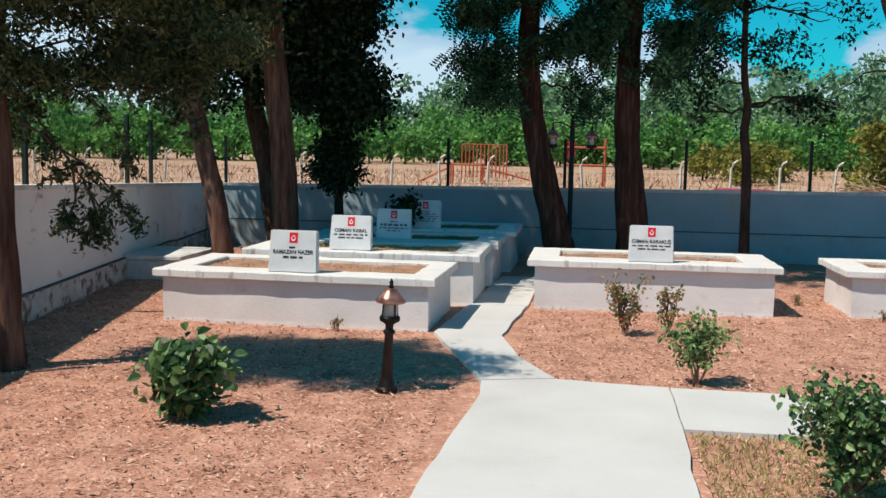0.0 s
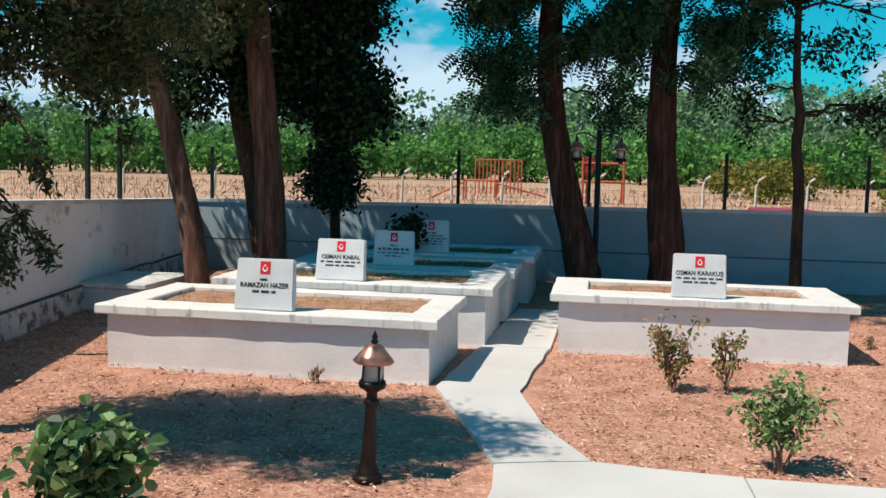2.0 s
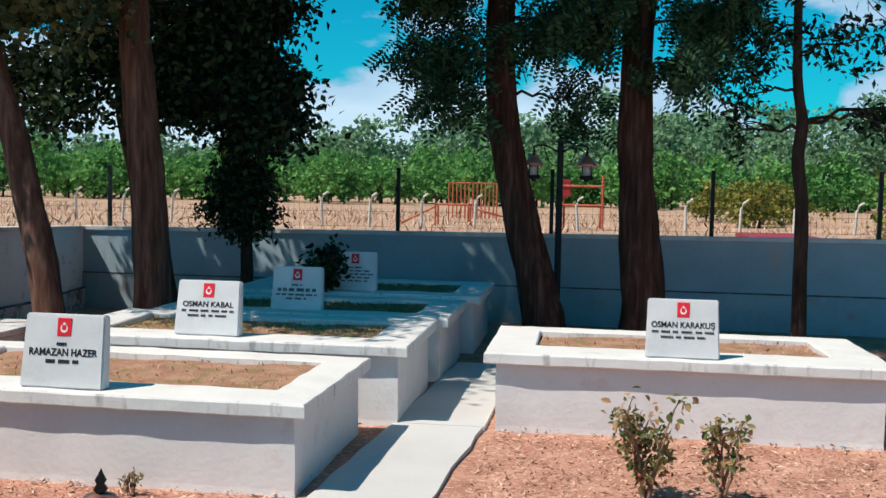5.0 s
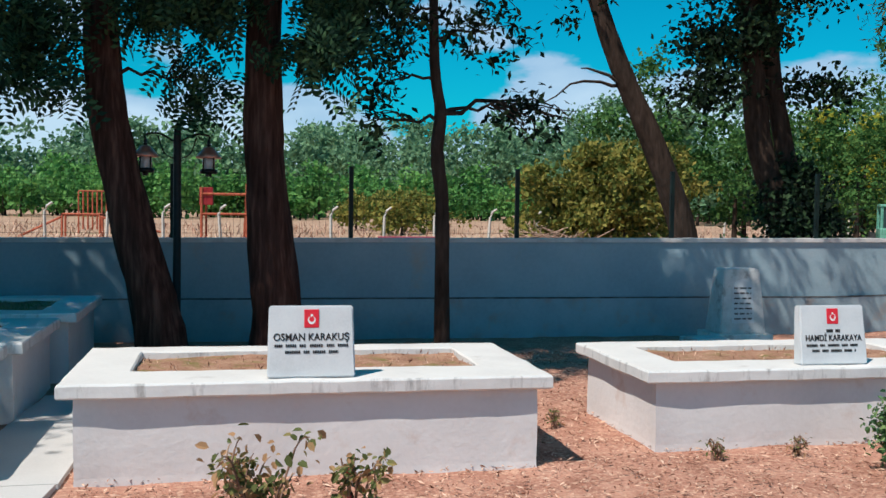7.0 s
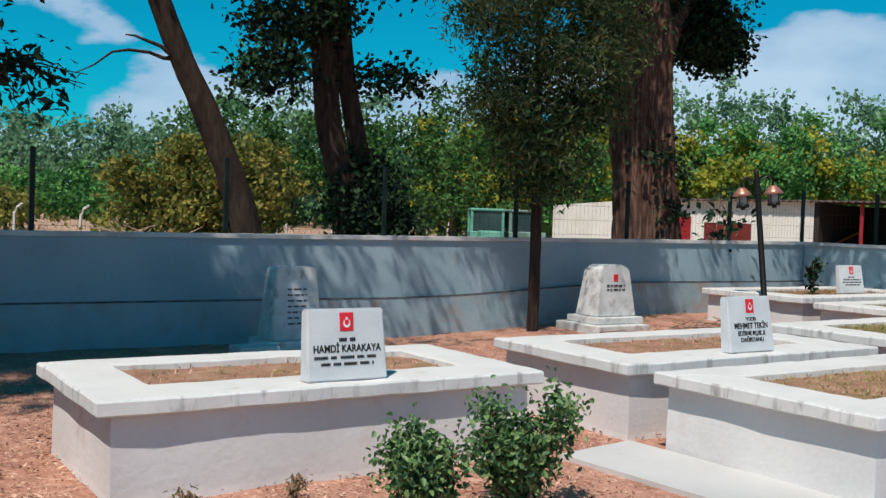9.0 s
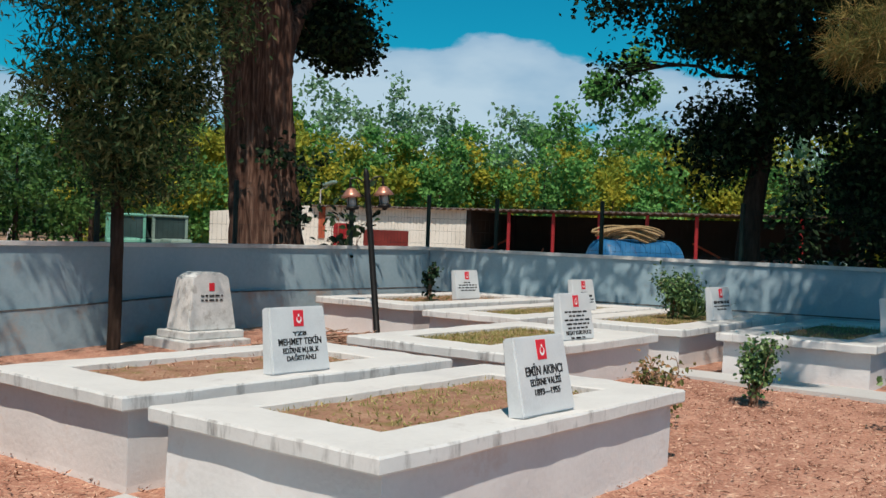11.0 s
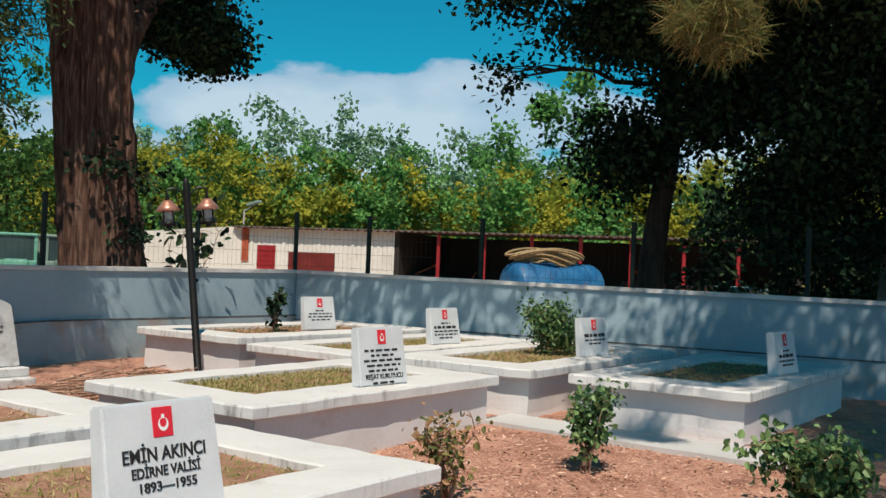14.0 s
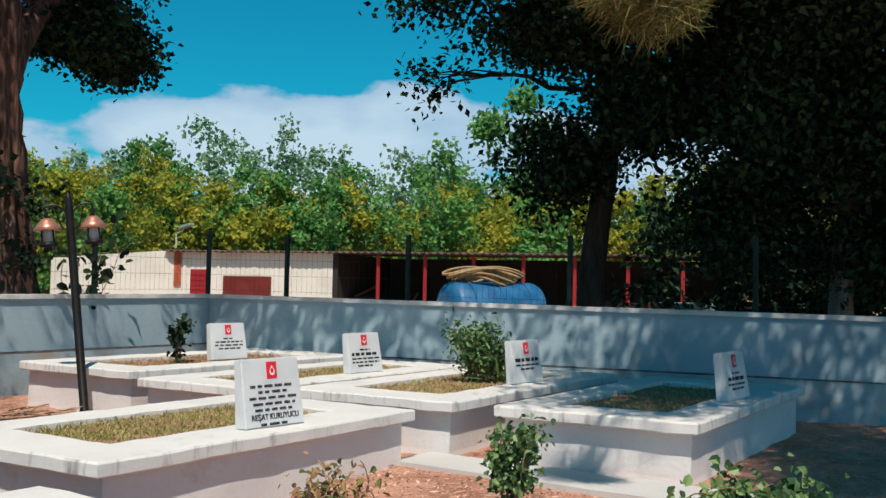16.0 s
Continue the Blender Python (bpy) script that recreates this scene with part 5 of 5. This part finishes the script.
shrub("leafy_shrub", -0.78, 4.67, 0.41, 0.24, 1300, (0.08, 0.062), "rose", "round leafy green shrub on bare soil", 18, 0.15, spread=0.055)
shrub("rose_bush", 2.66, 6.36, 0.50, 0.21, 800, (0.045, 0.030), "rose_pale", "green rose bush with bare lower stems", 5, 0.42, spread=0.045, group="rose bushes")
shrub("rose_bush", 2.17, 8.38, 0.52, 0.20, 420, (0.045, 0.03), "rose_dry", "half-withered rose bush by a grave", 9, 0.2, spread=0.035, flowers=2, group="rose bushes")
shrub("rose_bush", 2.61, 8.44, 0.48, 0.14, 200, (0.045, 0.03), "rose_dry", "half-withered rose bush with a few red blooms", 5, 0.25, spread=0.035, flowers=3, group="rose bushes")
shrub("rose_bush", 3.16, 3.86, 0.56, 0.34, 1900, (0.045, 0.034), "rose", "rose bush with broad green leaves beside the path", 12, 0.2, spread=0.045, group="rose bushes")
shrub("rose_bush", 6.02, 9.32, 0.36, 0.25, 3000, (0.036, 0.025), "rose", "low green rose bush in front of a grave", 9, 0.15, spread=0.05, flowers=1, group="rose bushes")
shrub("rose_bush", 6.49, 9.16, 0.52, 0.23, 3200, (0.038, 0.027), "rose", "taller green rose bush in front of a grave", 9, 0.2, spread=0.05, group="rose bushes")
shrub("rose_bush", 12.95, 8.58, 0.50, 0.15, 900, (0.04, 0.032), "rose", "slim rose bush on reddish soil", 6, 0.25, spread=0.045, group="rose bushes")
shrub("rose_bush", 12.75, 7.08, 0.40, 0.33, 1500, (0.05, 0.042), "rose", "full rose bush on reddish soil", 12, 0.2, spread=0.04, group="rose bushes")
shrub("rose_bush", 11.85, 8.85, 0.44, 0.24, 330, (0.045, 0.03), "rose_dry", "withered rose bush by the corner of a grave", 9, 0.15, spread=0.045, group="rose bushes")
shrub("grave_plant", 16.2, 10.85, 0.48, 0.25, 1500, (0.055, 0.03), "rose", "bushy green plant growing on a grave", 10, 0.15, "plant", 0.56, (0, 0, -0.3), 0.07)
v_, f_ = leaves(np.repeat([(16.4, 10.68, 0.57)], 160, 0) + rng.normal(0, 0.07, (160, 3)) * (1.4, 1, 0.2), 0.42, 0.02, (0, 0, 1.0), 0.1)
tagged(part_np("long_grass", v_, f_, M["rose"]), "clump of long green grass blades on a grave", "grass")
shrub("grave_plant", 15.5, 14.1, 0.42, 0.10, 170, (0.07, 0.05), "dark_leaf", "thin dark plant on a shaded grave", 4, 0.1, "plant", 0.60, spread=0.04)
shrub("grave_plant", -0.93, 13.1, 0.46, 0.27, 900, (0.07, 0.05), "dark_leaf", "dark leafy plant between two graves", 8, 0.1, "plant", 0.55, spread=0.06)
shrub("climbing_shrub", 15.55, 16.05, 1.70, 0.6, 95, (0.14, 0.09), "dark_leaf", "thin shrub with large dark leaves behind the wall", 5, 0.68, spread=0.09)
for x, y in ((5.05, 9.86), (5.6, 9.84), (6.35, 9.9), (-0.6, 7.95), (4.3, 10.9)):
    shrub("weed_tuft", x, y, 0.09, 0.06, 60, (0.03, 0.012), "rose_dry", "small dry weed at the foot of a grave", 4, 0.1, "weed", spread=0.02, group="weed tufts")

# heap of twigs and roof-tile rubble by the lamp
tw = []
for k in range(420):
    a = np.array((rng.uniform(11.4, 13.9), rng.uniform(12.3, 14.2), 0))
    a[2] = gz(a[0], a[1]) + 0.02 + 0.06 * rng.random()
    t = rng.normal(0.2, 0.5)
    b = a + np.array((math.cos(t), math.sin(t), rng.normal(0, 0.05))) * rng.uniform(0.15, 0.5)
    tw.append(tube_np([a, b], [0.008, 0.005], 4))
tagged(part_np("twig_litter", *join_np(tw), M["twig"]), "fallen reddish twigs scattered on the soil", "twigs", kind="stuff")


# ---- beyond the walls ----
def woods(name, spots, leaf, mat, label, per_tree):
    """Many far trees: trunkless crowns of leaf clumps over stems, one stand."""
    cl, stems = [], []
    for x, y, r, h in spots:
        k = rng.uniform(0.85, 1.15)
        cl.append((x, y, h * 0.48 * k, r * 0.75, r * 0.75, h * 0.40 * k, per_tree * 0.6))
        for _ in range(9):
            t, u = rng.uniform(0, 2 * np.pi), rng.uniform(0.2, 0.97)
            w = r * math.sqrt(max(0.05, 1 - abs(u - 0.45) * 1.6))
            cl.append((x + math.cos(t) * w, y + math.sin(t) * w, h * u * k, r * 0.34, r * 0.34, h * 0.08, per_tree * 0.13))
        stems.append(tube_np([(x, y, -0.2), (x, y, h * 0.6)], [0.05 * r + 0.04, 0.03], 5))
    pts = cloud(cl, leaf[0] * 0.9, 12)
    pts[:, 2] = np.maximum(pts[:, 2], 0.1)
    v, f = leaves(pts, *leaf, (0, 0, 0.0), 0.15)
    ob = thing(name, (0, 0, 0), label, "woods", kind="stuff")
    tagged(part_np("crowns", v, f, M[mat], ob), kind="stuff")
    tagged(part_np("stems", *join_np(stems), M["bark_dark"], ob), kind="stuff")
    return ob


woods("plantation_rows", [(x + R(-1, 1), 118 + R(-10, 14) + 0.12 * x, R(1.4, 2.3), R(3.8, 6.2)) for x in np.arange(-110, 130, 0.8)], (0.6, 0.45), "wood_leaf", "rows of green plantation trees beyond the field", 230)
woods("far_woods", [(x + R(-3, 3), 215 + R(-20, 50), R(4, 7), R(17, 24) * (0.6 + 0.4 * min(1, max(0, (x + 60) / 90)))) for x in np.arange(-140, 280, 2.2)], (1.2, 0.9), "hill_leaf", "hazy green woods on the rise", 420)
woods("olive_thicket", [(13.4 + R(-2, 2.4), 33 + R(-1.5, 2), R(1.2, 1.8), R(2.8, 4.0)) for _ in range(9)], (0.2, 0.13), "olive_leaf", "yellowish olive-green thicket in the field", 1100)
woods("green_thicket", [(16.0 + k * 1.2 + R(-0.6, 0.6), 39.0 - k * 0.3 + R(-2, 2), R(1.5, 2.2), R(5.0, 7.4)) for k in range(11)], (0.2, 0.13), "thicket_leaf", "green thicket behind the old tractors", 1000)
behind = []
for l in np.arange(-0.42, 0.50, 0.018):
    d = R(46, 58)
    behind.append((7.17 + d * (0.798 + 0.603 * l), 5.44 + d * (0.603 - 0.798 * l), R(1.6, 2.6), R(5.6, 8.4)))
woods("yellowing_trees", behind[::3] + behind[1::3], (0.26, 0.19), "yellow_leaf", "yellowing trees behind the sheds", 1500)
woods("green_trees", behind[2::3], (0.26, 0.19), "wood_leaf", "green trees behind the sheds", 1500)
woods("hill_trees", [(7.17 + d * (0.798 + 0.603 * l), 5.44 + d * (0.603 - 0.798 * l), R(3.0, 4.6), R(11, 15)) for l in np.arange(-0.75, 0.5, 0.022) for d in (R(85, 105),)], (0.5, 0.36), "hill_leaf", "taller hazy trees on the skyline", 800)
woods("round_tree", [(7.17 + 62 * (0.798 + 0.603 * 0.13), 5.44 + 62 * (0.603 - 0.798 * 0.13), 2.6, 13.5)], (0.35, 0.26), "wood_leaf", "tall round-headed green tree behind the sheds", 2600)
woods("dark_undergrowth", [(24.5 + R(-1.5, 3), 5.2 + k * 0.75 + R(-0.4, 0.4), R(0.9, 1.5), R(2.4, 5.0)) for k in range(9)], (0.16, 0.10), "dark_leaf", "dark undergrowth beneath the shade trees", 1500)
woods("field_bushes", [(9.5 + R(-3, 6), 60 + R(-6, 10), R(0.8, 1.5), R(1.6, 2.6)) for _ in range(8)], (0.3, 0.2), "olive_leaf", "low bushes along the field edge", 260)

# concrete field fence with bent tops
field_fence = thing("field_fence", (0, 0, 0), "row of leaning concrete field posts with bent tops", "fence", kind="structure")
for k in range(30):
    x, y = -26 + 2.3 * k, 46 + R(-0.4, 0.4) + 0.05 * k
    a = R(-0.12, 0.12)
    part_np("post", *tube_np([(x, y, -0.1), (x + a, y, 1.15), (x + a + 0.10, y, 1.38), (x + a + 0.3, y, 1.52)], [0.07, 0.06, 0.055, 0.05], 4), M["post_concrete"], field_fence)
dry = np.stack([rng.uniform(-40, 60, 9000), rng.uniform(18, 75, 9000), np.zeros(9000)], -1)
v_, f_ = leaves(dry, 0.45, 0.05, (0, 0, 1.2), 0.1)
tagged(part_np("field_weeds", v_, f_, M["litter"]), "tall dry weeds standing in the field", "weeds", kind="stuff")


def bar_frame(name, at, bars_, mat, label, category, r=0.04):
    ob = thing(name, at, label, category)
    for a, b in bars_:
        part_np("bar", *tube_np([a, b], [r, r], 8), M[mat], ob)
    return ob


bar_frame("field_frame", (-4.5, 50.5, 0), [((-0.8, 0, 0), (-0.8, 0, 1.0)), ((0.8, 0, 0), (0.8, 0, 1.0)), ((-0.8, 0, 1.0), (0.8, 0, 1.0)), ((-0.8, 0.9, 0), (-0.8, 0.9, 1.0)), ((0.8, 0.9, 0), (0.8, 0.9, 1.0)), ((-0.8, 0.9, 1.0), (0.8, 0.9, 1.0)), ((-0.8, 0, 1.0), (-0.8, 0.9, 1.0)), ((0.8, 0, 1.0), (0.8, 0.9, 1.0)), ((0.8, 0, 0.9), (3.4, 0, 0.25)), ((-0.8, 0, 0.9), (-2.6, 0, 0.0))], "rust", "rusty red metal frame standing in the field", "metal frame", 0.05)
bar_frame("field_frame", (-4.2, 56, 0), [((-1.2, 0, 0), (-1.2, 0, 2.1)), ((1.4, 0, 0), (1.4, 0, 2.1)), ((-1.2, 0, 2.1), (1.4, 0, 2.1)), *[((-1.2 + 0.22 * k, 0, 0.2), (-1.2 + 0.22 * k, 0, 2.1)) for k in range(1, 12)]], "rust", "rusty barred gate standing in the field", "metal frame")
bar_frame("field_frame", (1.6, 50, 0), [((-0.9, 0, 0), (-0.9, 0, 2.3)), ((1.1, 0, 0), (1.1, 0, 2.5)), ((-0.9, 0, 1.1), (1.1, 0, 1.1)), ((1.0, 0.6, 0), (1.1, 0, 2.5)), ((-0.9, 0, 2.0), (1.1, 0, 2.0))], "rust", "tall rusty metal frame standing in the field", "metal frame", 0.06)
box_red = thing("red_box", (0.9, 50.2, 1.5), "faded red metal box on a frame in the field", "metal box")
part("case", boxed(-0.3, -0.2, 0, 0.3, 0.2, 0.8, bevel=0.03), M["red_metal"], box_red)
part("box_leg", boxed(-0.05, -0.05, -1.6, 0.05, 0.05, 0.0), M["rust"], box_red)
trailer = thing("trailer", (5.4, 22.0, 0), "low dark red farm trailer behind the wall", "trailer")
part("bed", boxed(-0.62, -1.0, 0.55, 0.62, 1.0, 0.98, bevel=0.02), M["red_metal"], trailer)
for sx in (-0.55, 0.55):
    w = part_np("wheel", *(lambda vf: (vf[0][:, [2, 0, 1]] + (sx, 0, 0.32), vf[1]))(lathe([(0.0, -0.08), (0.2, -0.08), (0.32, -0.06), (0.32, 0.06), (0.2, 0.08), (0.0, 0.08)])), M["rubber"], trailer)
br = []
for k in range(900):
    a = np.array((rng.normal(10.6, 1.6), rng.normal(30, 1.2), 0.0))
    a[2] = max(0.02, 0.9 * math.exp(-((a[0] - 10.6) / 1.8) ** 2) * rng.random())
    b = a + unit(1)[0] * (0.7, 0.7, 0.3)
    br.append(tube_np([a, b], [0.018, 0.008], 4))
tagged(part_np("brush_pile", *join_np(br), M["twig"]), "heap of cut brushwood in the field", "brushwood", kind="stuff")

# sheds
shed = thing("farm_shed", (0, 0, 0), "long low farm shed with cream walls, red doors and open bays", "shed")
p0, p1, p2, pl = Vector((34.15, 35.36, 0)), Vector((35.95, 29.06, 0)), Vector((39.85, 15.46, 0)), Vector((30.85, 38.36, 0))
run = (p2 - p0).normalized()
back = Vector((-run.y, run.x, 0))
back = back if back.x > 0 else -back


def panel(a, b, z0, za, zb, thick, mat, name, parent=shed, label=""):
    bm = bmesh.new()
    vs = [bm.verts.new((*(q + back * o).xy, z)) for o in (0, thick) for q, z in ((a, z0), (b, z0), (b, zb), (a, za))]
    for idx in ((0, 1, 2, 3), (7, 6, 5, 4), (0, 4, 5, 1), (1, 5, 6, 2), (2, 6, 7, 3), (3, 7, 4, 0)):
        bm.faces.new([vs[i] for i in idx])
    bmesh.ops.recalc_face_normals(bm, faces=bm.faces)
    return part(name, bm, M[mat], parent, label)


panel(p0, p1, 0, 2.68, 2.62, 0.25, "shed_wall", "front_wall")
panel(pl, p0 - run * 0.01, 0, 2.25, 2.68, 0.25, "shed_wall", "side_wall")
d0, d1 = p0 + run * 0.7 - back * 0.05, p0 + run * 1.5 - back * 0.05
panel(d0, d1, 0, 1.95, 1.95, 0.04, "red_metal", "door", label="red slatted metal door")
for k in range(9):
    panel(d0 - back * 0.015, d1 - back * 0.015, 0.2 + k * 0.19, 0.26 + k * 0.19, 0.26 + k * 0.19, 0.012, "red_metal", "slat")
panel(p0 + run * 2.1 - back * 0.05, p0 + run * 4.1 - back * 0.05, 0, 1.72, 1.72, 0.04, "dark_red", "door", label="wide dark red metal door")
for k in range(5):
    q = p0 + run * (0.35 + k * 1.48) - back * 0.03
    panel(q, q + run * 0.12, 0, 2.62, 2.62, 0.02, "shed_wall", "pilaster")
panel(p0 - run * 0.02 - back * 0.05, p0 + run * 0.28 - back * 0.05, 1.3, 2.66, 2.66, 0.03, "rust", "flaked_patch", label="patch of red paint on the corner")
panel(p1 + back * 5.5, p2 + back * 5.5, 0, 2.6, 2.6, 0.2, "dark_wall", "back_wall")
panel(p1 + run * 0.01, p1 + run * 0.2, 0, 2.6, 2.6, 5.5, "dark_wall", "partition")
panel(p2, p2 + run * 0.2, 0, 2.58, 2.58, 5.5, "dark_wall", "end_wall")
L_ = (p2 - p1).length
for k in range(1, 8):
    q = p1 + run * L_ * k / 8
    part_np("red_post", *tube_np([(q.x, q.y, 0), (q.x, q.y, 2.56)], [0.07, 0.07], 8), M["red_metal"], shed, "red painted steel post")
bm = bmesh.new()
rows = []
N = 260
for k in range(N + 1):
    q = (p0 - run * 0.3).lerp(p2 + run * 0.4, k / N)
    w = 0.035 * math.sin(k * 1.9)
    rows.append([bm.verts.new((*(q + back * o).xy, z + w)) for o, z in ((-0.35, 2.62), (6.0, 2.74))])
for r, s in zip(rows[:-1], rows[1:]):
    bm.faces.new((r[0], s[0], s[1], r[1]))
r_ = bmesh.ops.extrude_face_region(bm, geom=list(bm.faces))
for v in r_["geom"]:
    if isinstance(v, bmesh.types.BMVert):
        v.co.z += 0.03
bmesh.ops.recalc_face_normals(bm, faces=bm.faces)
part("roof", bm, M["roof"], shed, "corrugated roof sheets")
flood = thing("flood_light", (p0.x, p0.y, 2.75), "pale street lamp head on a short bracket over the shed", "lamp")
part_np("bracket", *tube_np([(0, 0, 0), (0, 0, 0.55), (0.1, -0.3, 0.7)], [0.03] * 3, 6), M["post_concrete"], flood)
part("head", boxed(-0.05, -0.95, 0.66, 0.2, -0.3, 0.78, bevel=0.03, matrix=pose(0, 0, 0, -12, 0, 0)), M["cab_grey"], flood)

# water tank trailer with hoses
tank = thing("tank_trailer", (26.86, 16.95, 0), "blue water tank trailer with ochre hoses piled on top", "tank", turn=-28)
tv, tf = lathe([(0.0, -1.15), (0.35, -1.14), (0.55, -1.08), (0.6, -0.98), (0.6, 0.98), (0.55, 1.08), (0.35, 1.14), (0.0, 1.15)], 28)
part_np("vessel", tv[:, [2, 0, 1]] + (0, 0, 0.98), tf, M["blue_tank"], tank, "blue painted tank", True)
for q in (-0.7, 0.0, 0.7):
    hv, hf = lathe([(0.602, q - 0.03), (0.618, q - 0.03), (0.618, q + 0.03), (0.602, q + 0.03)], 28)
    part_np("hoop", hv[:, [2, 0, 1]] + (0, 0, 0.98), hf, M["blue_tank"], tank)
for sy in (-0.6, 0.6):
    wv, wf = lathe([(0.0, -0.1), (0.25, -0.1), (0.38, -0.07), (0.38, 0.07), (0.25, 0.1), (0.0, 0.1)])
    part_np("wheel", wv[:, [0, 2, 1]] + (0.2, sy, 0.38), wf, M["rubber"], tank)
part("chassis", boxed(-1.3, -0.4, 0.30, 1.5, 0.4, 0.42, bevel=0.01), M["rust"], tank)
for k in range(7):
    t = np.linspace(0, 2 * np.pi, 30)
    e = 0.5 + 0.07 * k
    part_np("hose", *tube_np(np.stack([-0.2 + e * 1.1 * np.cos(t + k), 0.3 * np.sin(t + k) + R(-0.08, 0.08), 1.60 + 0.035 * k + 0.09 * np.sin(2 * t + 1.7 * k)], -1), [0.032] * 30, 6), M["hose"], tank, "coiled ochre hose")


def tractor(x, y, turn, mat, label):
    ob = thing("old_tractor", (x, y, 0), label, "tractor", turn=turn, group="old tractors")
    cab = part("cab_roof", boxed(-0.55, -0.6, 1.78, 0.55, 0.6, 1.86, bevel=0.03), M[mat], ob)
    for sx in (-0.5, 0.5):
        for sy in (-0.52, 0.52):
            part("cab_pillar", boxed(sx - 0.04, sy - 0.04, 1.0, sx + 0.04, sy + 0.04, 1.79), M[mat], ob)
    part("cab_body", boxed(-0.55, -0.6, 0.5, 0.55, 0.6, 1.12, bevel=0.04), M[mat], ob)
    part("windscreen", boxed(-0.46, -0.54, 1.12, 0.46, -0.53, 1.77), M["cab_glass"], ob)
    part("rear_screen", boxed(-0.46, 0.53, 1.12, 0.46, 0.54, 1.77), M["cab_glass"], ob)
    part("bonnet", boxed(-0.32, -1.8, 0.55, 0.32, -0.61, 1.15, bevel=0.06), M[mat], ob)
    for sx, sy, r in ((-0.7, 0.2, 0.5), (0.7, 0.2, 0.5), (-0.55, -1.4, 0.32), (0.55, -1.4, 0.32)):
        wv, wf = lathe([(0.0, -0.12), (r * 0.6, -0.12), (r, -0.08), (r, 0.08), (r * 0.6, 0.12), (0.0, 0.12)])
        part_np("wheel", wv[:, [2, 0, 1]] + (sx, sy, r), wf, M["rubber"], ob)


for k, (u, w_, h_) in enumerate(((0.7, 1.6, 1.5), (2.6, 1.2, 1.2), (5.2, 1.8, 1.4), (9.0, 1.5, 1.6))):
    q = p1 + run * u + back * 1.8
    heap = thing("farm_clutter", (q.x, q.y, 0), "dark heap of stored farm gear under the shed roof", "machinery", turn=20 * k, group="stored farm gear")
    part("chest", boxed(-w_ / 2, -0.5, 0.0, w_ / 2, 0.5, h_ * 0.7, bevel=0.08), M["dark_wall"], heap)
    part_np("bar", *tube_np([(-w_ / 2, 0, h_ * 0.7), (w_ / 2, 0.1, h_)], [0.04, 0.04], 6), M["rust"], heap)
tractor(22.32, 31.47, -30, "cab_green", "old tractor with a pale green cab beyond the wall")
tractor(23.6, 31.3, -20, "cab_grey", "old tractor with a pale grey-green cab beyond the wall")
scrap = thing("scrap_heap", (24.5, 12.4, 0), "red and grey scrap machinery under the shade trees", "machinery")
part("red_hood", boxed(-0.5, -0.3, 0.7, 0.4, 0.4, 1.24, bevel=0.08), M["rust"], scrap)
part("grey_frame", boxed(0.5, -0.6, 0.5, 1.9, 0.3, 1.25, bevel=0.06), M["cab_grey"], scrap)
part("stand", boxed(-0.5, -0.5, 0.0, 1.9, 0.3, 0.72, bevel=0.02), M["dark_wall"], scrap)
